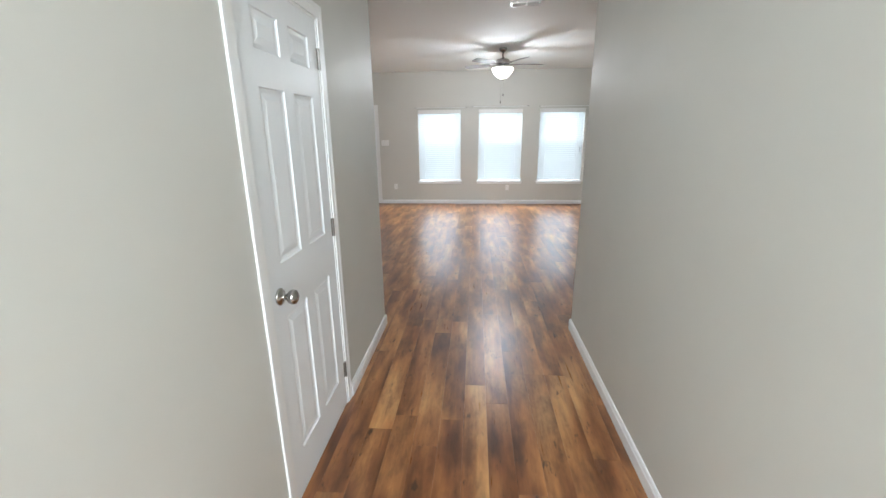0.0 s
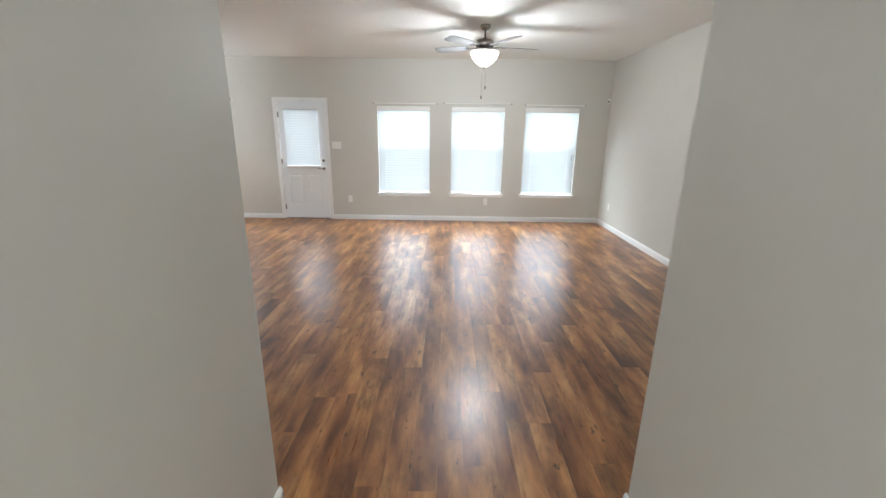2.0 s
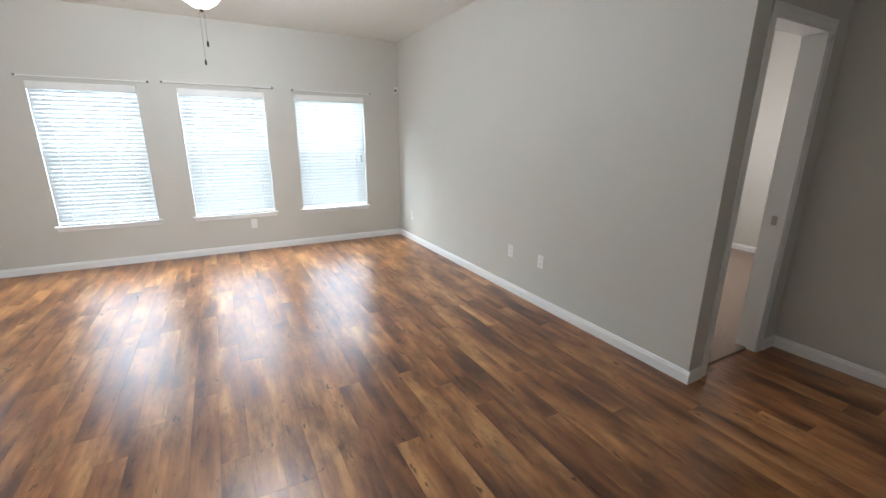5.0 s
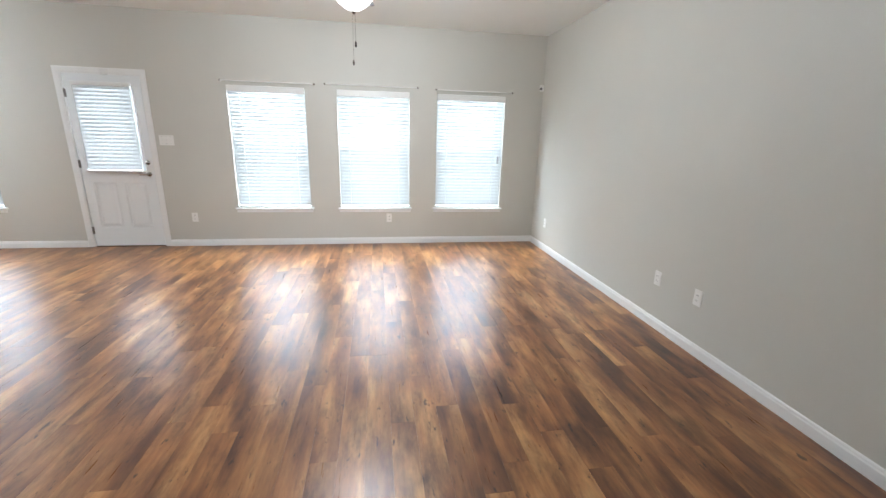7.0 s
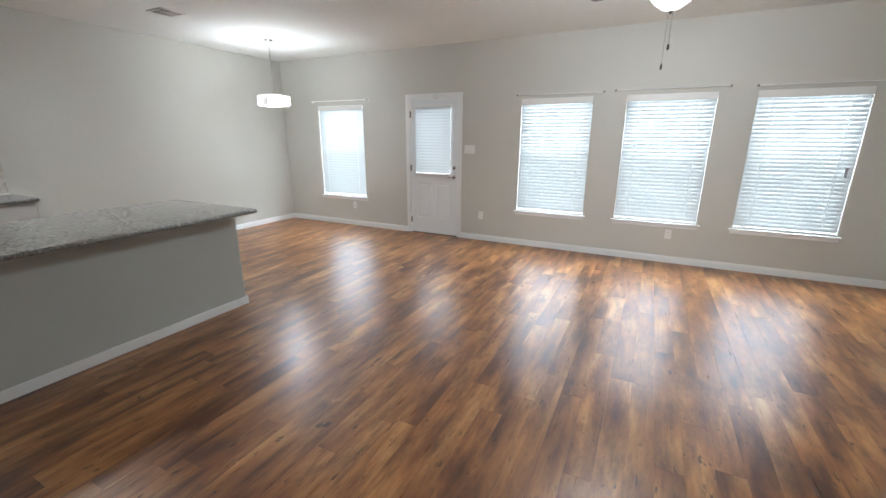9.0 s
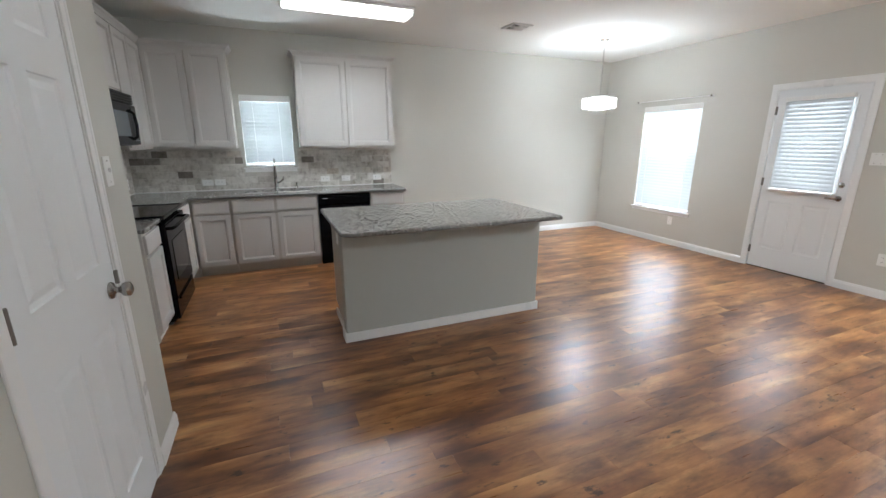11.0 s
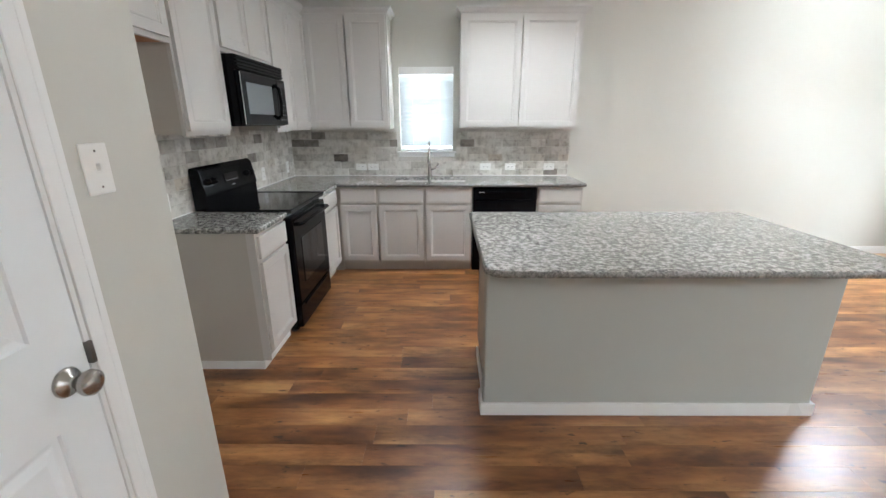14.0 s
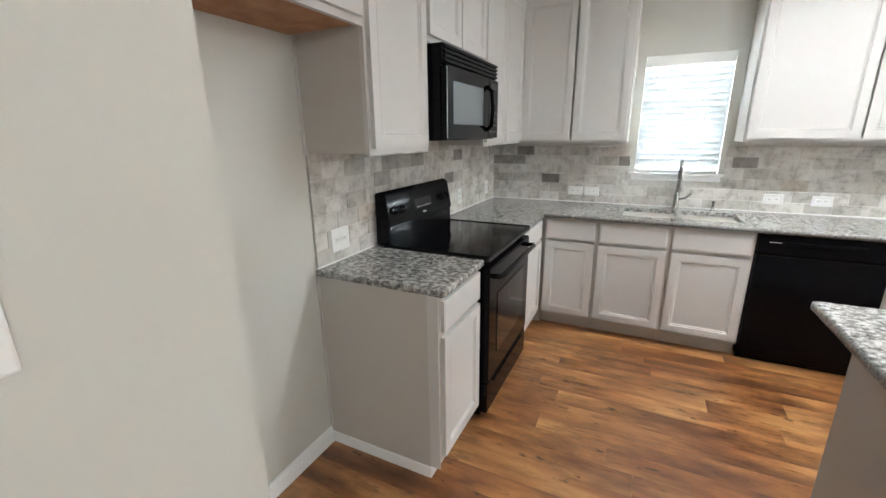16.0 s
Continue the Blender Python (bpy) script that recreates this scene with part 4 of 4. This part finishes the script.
def countertop():
    t = thing("countertop", pose(0, 0, 0), "speckled grey granite countertop with a sink cut-out", "countertop")
    z0, z1 = CT - CTH, CT
    bm = bmesh.new()
    b1, b2 = (3.20, 3.55), (3.58, 3.93)
    sx0, sx1 = -5.09, -4.72
    for a in ((WEST, sx0, SOUTH, 5.095), (sx1, CFX, SOUTH, 5.095), (sx0, sx1, SOUTH, b1[0]), (sx0, sx1, b1[1], b2[0]), (sx0, sx1, b2[1], 5.095), (CFX, RX0, SOUTH, CFY)):
        box(bm, a[0], a[1], a[2], a[3], z0, z1)
    bmesh.ops.remove_doubles(bm, verts=bm.verts, dist=0.0001)
    part("slab", bm, M_GRANITE, t)
    part("front_edge", tube(bmesh.new(), [(CFX, CFY, CT - CTH / 2), (CFX, 5.095, CT - CTH / 2)], CTH / 2 - 0.0005, 12), M_GRANITE_EDGE, t, "chiselled granite edge, coloured darker for its lack of glare")
    s = thing("countertop", pose(0, 0, 0), "short speckled dark grey granite countertop beside the range", "countertop")
    part("slab", boxed(RX1, END_X + 0.008, SOUTH, CFY, z0, z1, 0.008), M_GRANITE, s)
    for a in ((WEST, WEST + 0.014, SOUTH, 5.09), (WEST, RX0, SOUTH, SOUTH + 0.014)):
        part("caulk_bead", boxed(*a, CT - 0.001, CT + 0.008, 0.003), M_PLATE, t, "white caulk line")
    part("caulk_bead", boxed(RX1, END_X, SOUTH, SOUTH + 0.014, CT - 0.001, CT + 0.008, 0.003), M_PLATE, s, "white caulk line")
    k = thing("kitchen_sink", pose(0, 0, 0), "undermounted stainless steel double-bowl sink", "sink")
    for y0, y1 in (b1, b2):
        bm = bmesh.new()
        g = [[(sx0 - 0.004, y0 - 0.004), (sx1 + 0.004, y0 - 0.004), (sx1 + 0.004, y1 + 0.004), (sx0 - 0.004, y1 + 0.004)], [(sx0 + 0.025, y0 + 0.025), (sx1 - 0.025, y0 + 0.025), (sx1 - 0.025, y1 - 0.025), (sx0 + 0.025, y1 - 0.025)]]
        up = [bm.verts.new((*p, z0 - 0.001)) for p in g[0]]
        dn = [bm.verts.new((*p, z0 - 0.19)) for p in g[1]]
        for i in range(4):
            bm.faces.new((up[i], up[(i + 1) % 4], dn[(i + 1) % 4], dn[i]))
        bm.faces.new(dn)
        part("bowl", bm, M_STEEL, k)
        part("drain", lathe(bmesh.new(), [(0.04, 0), (0.042, 0.003), (0.02, 0.004), (0.003, 0.002)], ((sx0 + sx1) / 2, (y0 + y1) / 2, z0 - 0.19)), M_CHROME, k, "", True)
    f = thing("faucet", pose(-5.155, 3.555, CT), "brushed nickel pull-down kitchen faucet", "faucet")
    part("base", lathe(bmesh.new(), [(0.027, 0), (0.027, 0.008), (0.021, 0.014), (0.020, 0.10), (0.017, 0.13)]), M_NICKEL, f, "", True)
    arc = [(0, 0, 0.12), (0, 0, 0.27)] + [(0.075 - 0.075 * math.cos(a), 0, 0.27 + 0.10 * math.sin(a)) for a in [math.pi * i / 10 for i in range(1, 10)]] + [(0.15, 0, 0.27), (0.155, 0, 0.235)]
    part("spout", tube(bmesh.new(), arc, 0.0115, 12), M_NICKEL, f, "", True)
    part("spray_head", lathe(bmesh.new(), [(0.013, 0.245), (0.017, 0.235), (0.019, 0.16), (0.014, 0.150)], (0.155, 0, 0)), M_NICKEL, f, "", True)
    part("handle", tube(bmesh.new(), [(0, 0.015, 0.075), (0.0, 0.055, 0.085), (0.015, 0.085, 0.115), (0.02, 0.095, 0.15)], 0.009, 10), M_NICKEL, f, "", True)
    d = thing("soap_dispenser", pose(-5.15, 3.80, CT), "small brushed nickel soap dispenser", "soap dispenser")
    part("pump", lathe(bmesh.new(), [(0.016, 0), (0.016, 0.006), (0.009, 0.010), (0.008, 0.06), (0.012, 0.064), (0.011, 0.074)]), M_NICKEL, d, "", True)
    part("nozzle", tube(bmesh.new(), [(0, 0, 0.068), (0.05, 0, 0.066), (0.06, 0, 0.058)], 0.005, 8), M_NICKEL, d, "", True)


countertop()


def kitchen_range():
    w = RX1 - RX0 - 0.012
    t = thing("electric_range", pose(RX1 - 0.006, CFY + 0.012, 0, 0, 0, 180), "black freestanding electric range with a glass cooktop", "range")
    dep = CFY + 0.012 - SOUTH
    part("body", boxed(0, w, 0.03, dep - 0.02, 0.03, 0.895, 0.004), M_BLACK, t)
    part("cooktop", boxed(-0.003, w + 0.003, -0.012, dep - 0.09, 0.897, 0.922, 0.006), M_BLACKG, t, "black ceramic glass cooktop")
    for a in ((-0.004, 0.010, -0.013, dep - 0.09), (w - 0.010, w + 0.004, -0.013, dep - 0.09), (0.010, w - 0.010, -0.013, 0.001), (0.010, w - 0.010, dep - 0.104, dep - 0.09)):
        part("cooktop_rim", boxed(*a, 0.915, 0.927, 0.003), M_BLACK, t, "raised black rim of the cooktop")
    d = part("oven_door", boxed(0.006, w - 0.006, -0.012, 0.03, 0.235, 0.865, 0.008), M_BLACK, t, "black oven door")
    part("oven_window", boxed(0.13, w - 0.13, -0.016, -0.011, 0.36, 0.70, 0.004), M_OVENWIN, d, "smoked glass oven window")
    bm = tube(bmesh.new(), [(0.05, -0.012, 0.815), (0.05, -0.05, 0.818), (0.085, -0.062, 0.82), (w - 0.085, -0.062, 0.82), (w - 0.05, -0.05, 0.818), (w - 0.05, -0.012, 0.815)], 0.013, 10)
    part("oven_handle", bm, M_BLACK, d, "", True)
    dr = part("storage_drawer", boxed(0.006, w - 0.006, -0.008, 0.03, 0.05, 0.222, 0.006), M_BLACK, t)
    part("drawer_lip", boxed(0.10, w - 0.10, -0.018, -0.007, 0.195, 0.212, 0.004), M_BLACK, dr)
    bm = bmesh.new()
    prof = [(dep - 0.11, 0.915), (dep - 0.02, 0.915), (dep - 0.02, 1.195), (dep - 0.06, 1.205), (dep - 0.085, 1.185), (dep - 0.115, 1.02), (dep - 0.105, 1.01)]
    ends = [[bm.verts.new((x, y, z)) for y, z in prof] for x in (0.0, w)]
    for k in range(len(prof)):
        q = (k + 1) % len(prof)
        bm.faces.new((ends[0][k], ends[1][k], ends[1][q], ends[0][q]))
    bm.faces.new(ends[0]), bm.faces.new(ends[1][::-1])
    bmesh.ops.recalc_face_normals(bm, faces=bm.faces)
    bmesh.ops.bevel(bm, geom=[e for e in bm.edges], offset=0.005, segments=2, affect="EDGES")
    g = part("backguard", bm, M_BLACK, t, "black sloped control backguard")
    lean = Matrix.Translation((0, dep - 0.101, 1.10)) @ pose(0, 0, 0, -10.3)
    for x in (0.065, 0.135, w - 0.135, w - 0.065):
        k = part("knob", lathe(bmesh.new(), [(0.024, 0), (0.024, 0.004), (0.019, 0.006), (0.017, 0.024), (0.006, 0.027)], (0, 0, 0), 20, "-y"), M_BLACK, g, "", True)
        k.matrix_local = lean @ pose(x, 0, 0.0)
    p = part("display", boxed(w / 2 - 0.10, w / 2 + 0.10, -0.004, 0.002, -0.03, 0.03, 0.002), M_BLACKG, g, "dark clock display panel")
    p.matrix_local = lean
    bm = bmesh.new()
    for i in range(5):
        box(bm, w / 2 - 0.085 + i * 0.036, w / 2 - 0.063 + i * 0.036, -0.0052, -0.0042, -0.020, -0.017)
    box(bm, w / 2 - 0.02, w / 2 + 0.02, -0.0032, -0.0012, -0.058, -0.052)
    q = part("print_marks", bm, M_PRINT, g)
    q.matrix_local = lean
    for x in (0.05, w - 0.05):
        for y in (0.08, dep - 0.1):
            part("foot", lathe(bmesh.new(), [(0.02, 0), (0.02, 0.012), (0.01, 0.03)], (x, y, 0), 12), M_SLOT, t)


kitchen_range()


def microwave():
    x0, x1, z0, z1, fy = END_X - 0.4655, END_X - 1.22, 1.46, 1.885, 2.45
    w = x0 - x1 - 0.012
    t = thing("microwave", pose(x0 - 0.006, fy, z0, 0, 0, 180), "black over-the-range microwave under a cabinet", "microwave")
    h, dep = z1 - z0, fy - SOUTH
    part("body", boxed(0, w, 0.02, dep - 0.002, 0.0, h, 0.004), M_BLACK, t)
    g = part("vent_grille", boxed(0, w, 0.006, 0.02, h - 0.085, h, 0.003), M_BLACK, t)
    me = mesh("grille_slat", boxed(0.006, w - 0.006, -0.004, 0.010, -0.006, 0.006, 0.003), M_BLACK)
    for i in range(4):
        o = new("grille_slat", me)
        o.parent = g
        o.matrix_local = pose(0, 0, h - 0.073 + i * 0.020, 18)
    d = part("door", boxed(0.004, w * 0.77, -0.012, 0.02, 0.006, h - 0.092, 0.006), M_BLACK, t, "black microwave door")
    part("door_window", boxed(0.075, w * 0.77 - 0.10, -0.016, -0.011, 0.075, h - 0.155, 0.004), M_MWWIN, d, "grey screened glass window")
    # A chrome strip stands in for the reflection along the door edge.
    part("edge_glint", boxed(0.004, 0.009, -0.014, -0.011, 0.012, h - 0.10, 0.002), M_CHROME, d, "narrow chrome strip standing in for a glint on the door edge")
    part("door_handle", tube(bmesh.new(), [(w * 0.72, -0.012, 0.05), (w * 0.72, -0.042, 0.075), (w * 0.72, -0.050, 0.16), (w * 0.72, -0.042, h - 0.165), (w * 0.72, -0.012, h - 0.14)], 0.012, 10), M_BLACK, d, "", True)
    c = part("control_panel", boxed(w * 0.775, w - 0.004, -0.010, 0.02, 0.006, h - 0.092, 0.005), M_BLACK, t)
    part("display", boxed(w * 0.80, w - 0.03, -0.012, -0.009, h - 0.15, h - 0.115, 0.001), M_BLACKG, c)
    bm = bmesh.new()
    for i in range(4):
        for j in range(3):
            box(bm, w * 0.81 + j * 0.042, w * 0.81 + j * 0.042 + 0.028, -0.0112, -0.0098, 0.04 + i * 0.036, 0.046 + i * 0.036)
    part("keypad", bm, mat("dim_grey_print", (0.09, 0.09, 0.09), 0.5), c)


microwave()


def dishwasher():
    y0, w = 3.998, 0.625
    t = thing("dishwasher", WM(y0 + 0.003, BFX + 0.012), "black built-in dishwasher under the counter", "dishwasher")
    part("body", boxed(0, w, 0.03, 0.58, 0.02, 0.875), M_BLACK, t)
    part("door", boxed(0, w, -0.012, 0.03, 0.105, 0.745, 0.008), M_BLACK, t, "glossy black dishwasher door")
    c = part("control_panel", boxed(0, w, -0.016, 0.03, 0.75, 0.872, 0.008), M_BLACK, t)
    bm = bmesh.new()
    box(bm, 0.12, w - 0.12, -0.030, -0.014, 0.815, 0.842, 0.008)
    part("handle_lip", bm, M_BLACK, c, "curved pocket handle lip")
    part("print_marks", boxed(0.05, 0.11, -0.0172, -0.0155, 0.825, 0.830), M_PRINT, c)
    part("toe_panel", boxed(0, w, 0.04, 0.055, 0.0, 0.10), M_BLACK, t)


dishwasher()


def island():
    IX0, IX1, IY0, IY1 = -3.10, -2.445, 3.925, 5.645
    t = thing("kitchen_island", pose(0, 0, 0), "grey painted drywall kitchen island with white baseboard", "kitchen island")
    top = CT - CTH
    part("knee_wall", boxed(IX1 - 0.12, IX1, IY0, IY1, 0, top - 0.001, 0.012, seg=3), M_ISLAND, t, "grey painted drywall back")
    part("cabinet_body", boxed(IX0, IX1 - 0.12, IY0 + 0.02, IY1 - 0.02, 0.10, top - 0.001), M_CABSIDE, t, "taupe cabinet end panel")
    part("toe_kick", boxed(IX0 + 0.07, IX1 - 0.12, IY0 + 0.03, IY1 - 0.03, 0.0, 0.10), M_CABSIDE, t)
    for i in range(3):
        w = (IY1 - IY0 - 0.06) / 3
        d = part("door", door_front(w - 0.01, 0.575), M_CAB, t)
        d.matrix_local = pose(IX0, IY1 - 0.03 - i * w, 0.122, 0, 0, -90)
        d = part("drawer", drawer_front(w - 0.01, 0.135), M_CAB, t)
        d.matrix_local = pose(IX0, IY1 - 0.03 - i * w, 0.722, 0, 0, -90)
    for a in ((IX1, IX1 + 0.014, IY0 - 0.014, IY1 + 0.014), (IX1 - 0.12, IX1, IY0 - 0.014, IY0), (IX1 - 0.12, IX1, IY1, IY1 + 0.014)):
        part("island_baseboard", boxed(*a, 0, 0.075, 0.004), M_TRIM, t)
    part("shoe_trim", boxed(IX0 + 0.07, IX1 - 0.12, IY0 + 0.006, IY0 + 0.02, 0, 0.06, 0.003), M_TRIM, t)
    c = thing("island_countertop", pose(0, 0, 0), "speckled light grey granite island top with rounded corners", "countertop")
    X0, X1, Y0, Y1, R = -3.31, -2.16, 3.885, 5.67, 0.085
    pts = []
    for cx, cy, a0, r in ((X0, Y0, 180, 0.012), (X1, Y0, 270, R), (X1, Y1, 0, R * 0.4), (X0, Y1, 90, 0.012)):
        ox, oy = cx + (r if cx == X0 else -r), cy + (r if cy == Y0 else -r)
        for k in range(9):
            a = radians(a0 + k * 90 / 8)
            pts.append((ox + r * math.cos(a), oy + r * math.sin(a)))
    mx, my, n = (X0 + X1) / 2, (Y0 + Y1) / 2, len(pts)

    def outline(bm, z, ins, chip=0.0):
        return [bm.verts.new((mx + (x - mx) * (1 - (ins + chip * random.random()) / (X1 - mx)), my + (y - my) * (1 - (ins + chip * random.random()) / (Y1 - my)), z)) for x, y in pts]

    def skin(bm, rings):
        for a, b in zip(rings, rings[1:]):
            for i in range(n):
                bm.faces.new((a[i], a[(i + 1) % n], b[(i + 1) % n], b[i]))

    bm = bmesh.new()
    rings = [outline(bm, top + 0.001, 0.010), outline(bm, CT - 0.004, 0.006), outline(bm, CT, 0.010)]
    skin(bm, rings)
    bm.faces.new(rings[0][::-1]), bm.faces.new(rings[-1])
    bmesh.ops.recalc_face_normals(bm, faces=bm.faces)
    part("slab", bm, M_GRANITE, c)
    bm = bmesh.new()
    rings = [outline(bm, top, 0.012), outline(bm, top + 0.004, 0.001, 0.002), outline(bm, top + 0.014, 0.0, 0.002), outline(bm, CT - 0.006, 0.001, 0.002), outline(bm, CT - 0.0025, 0.0055)]
    skin(bm, rings)
    bmesh.ops.recalc_face_normals(bm, faces=bm.faces)
    part("edge", bm, M_GRANITE_EDGE, c, "chiselled granite edge, coloured darker for its lack of glare", True)
    outlet(pose(-2.78, IY0 + 0.02, 0.76, 0, 0, 0), "white outlet on the island end")


island()

# outlets on the backsplash
for y in (2.79, 2.925, 4.17, 4.445, 4.875):
    outlet(pose(WEST + 0.012, y, 1.01, 0, 0, 90), "white horizontal outlet on the tile backsplash", 0.118, 0.072)
outlet(pose(-3.015, SOUTH + 0.012, 1.018, 0, 0, 180), "white wide outlet on the tile backsplash", 0.125, 0.11)
outlet(pose(-4.42, SOUTH + 0.012, 1.03, 0, 0, 180), "white outlet on the tile backsplash")
outlet(pose(-5.02, SOUTH + 0.012, 1.03, 0, 0, 180), "white outlet on the tile backsplash")

# ---- tiles and planks ----
TW, TH, TG = 0.152, 0.0755, 0.003


def tile_mesh(w, h):
    bm = bmesh.new()
    e = 0.0025
    lo = [bm.verts.new(p) for p in ((0, 0, 0), (w, 0, 0), (w, 0, h), (0, 0, h))]
    hi = [bm.verts.new(p) for p in ((e, -0.008, e), (w - e, -0.008, e), (w - e, -0.008, h - e), (e, -0.008, h - e))]
    md = [bm.verts.new(p) for p in ((0, -0.006, 0), (w, -0.006, 0), (w, -0.006, h), (0, -0.006, h))]
    for a, b in ((lo, md), (md, hi)):
        for i in range(4):
            bm.faces.new((a[i], a[(i + 1) % 4], b[(i + 1) % 4], b[i]))
    bm.faces.new(hi)
    bmesh.ops.recalc_face_normals(bm, faces=bm.faces)
    return mesh("tile", bm, M_TILE)


def backsplash(name, m, length, z0, z1, hole=None):
    t = tagged(new(name, mesh(name, boxed(0, length, -0.0095, 0, z0, z1) if not hole else wall_with_gap(length, z0, z1, hole), M_GROUT)), "tumbled travertine subway tile backsplash", "backsplash", kind="structure")
    t.matrix_world = m
    cache = {}
    rows = int((z1 - z0) / (TH + TG) + 0.35)
    for r in range(rows):
        z = z0 + r * (TH + TG)
        h = min(TH, z1 - z - 0.001)
        x = -(TW + TG) / 2 if r % 2 else 0.0
        while x < length:
            a, b = max(x, 0.0), min(x + TW, length)
            spans = [(a, b)]
            if hole and z + h > hole[2]:
                spans = [(a, min(b, hole[0])), (max(a, hole[1]), b)]
            for a, b in spans:
                if b - a < 0.012:
                    continue
                key = (round(b - a, 3), round(h, 3))
                if key not in cache:
                    cache[key] = tile_mesh(b - a, h)
                o = new("tile", cache[key])
                o.parent = t
                o.matrix_local = pose(a, -0.0035 - random.uniform(0, 0.0012), z)
            x += TW + TG
    return t


def wall_with_gap(length, z0, z1, hole):
    bm = bmesh.new()
    box(bm, 0, hole[0], -0.0095, 0, z0, z1), box(bm, hole[1], length, -0.0095, 0, z0, z1), box(bm, hole[0], hole[1], -0.0095, 0, z0, hole[2])
    return bm


backsplash("backsplash_west", pose(WEST, SOUTH, 0, 0, 0, 90), 5.085 - SOUTH, CT + 0.002, UB + 0.004, (KW[0] - 0.036 - SOUTH, KW[1] + 0.036 - SOUTH, KW[2] - 0.06))
backsplash("backsplash_south", pose(END_X - 0.002, SOUTH, 0, 0, 0, 180), END_X - 0.002 - WEST - 0.008, CT + 0.002, UB + 0.10)

PW, PL = 0.128, 1.22


def plank_bmesh(bm, x0, x1, y0, y1):
    e, z = 0.0005, 0.0
    g = 0.0001
    lo = [bm.verts.new(p) for p in ((x0 + g, y0 + g, -0.006), (x1 - g, y0 + g, -0.006), (x1 - g, y1 - g, -0.006), (x0 + g, y1 - g, -0.006))]
    md = [bm.verts.new((v.co.x, v.co.y, -0.0006)) for v in lo]
    hi = [bm.verts.new(p) for p in ((x0 + e, y0 + e, z), (x1 - e, y0 + e, z), (x1 - e, y1 - e, z), (x0 + e, y1 - e, z))]
    for a, b in ((lo, md), (md, hi)):
        for i in range(4):
            bm.faces.new((a[i], a[(i + 1) % 4], b[(i + 1) % 4], b[i]))
    bm.faces.new(hi)


def plank_floor():
    floor = bpy.data.objects["floor"]
    rest, cache = bmesh.new(), {}
    rng = random.Random(4)
    x = WEST - 0.06
    while x < ALC_E + 0.05:
        x1 = x + PW
        lo = SOUTH - 0.05 if x < PANTRY_END + 0.05 else HALL_S if HALL_W - 0.16 < x < HALL_E + 0.1 else PANTRY - 0.08
        hi = BACK + 0.02 if x < EAST else ALC_N + 0.06
        y = lo - rng.uniform(0, PL)
        while y < hi:
            a, b = max(y, lo), min(y + PL, hi)
            if b - a > 0.02:
                if a > 7.35 or b < -0.6:
                    plank_bmesh(rest, x, x1, a, b)
                else:
                    key = round(b - a, 4)
                    if key not in cache:
                        bm = bmesh.new()
                        plank_bmesh(bm, 0, PW, 0, b - a)
                        cache[key] = mesh("plank", bm, M_PLANK)
                    o = new("plank", cache[key])
                    o.parent = floor
                    o.location = (x, a, 0)
            y += PL
        x = x1
    tagged(part("far_planks", rest, M_PLANK_REST, floor), kind="stuff")


plank_floor()
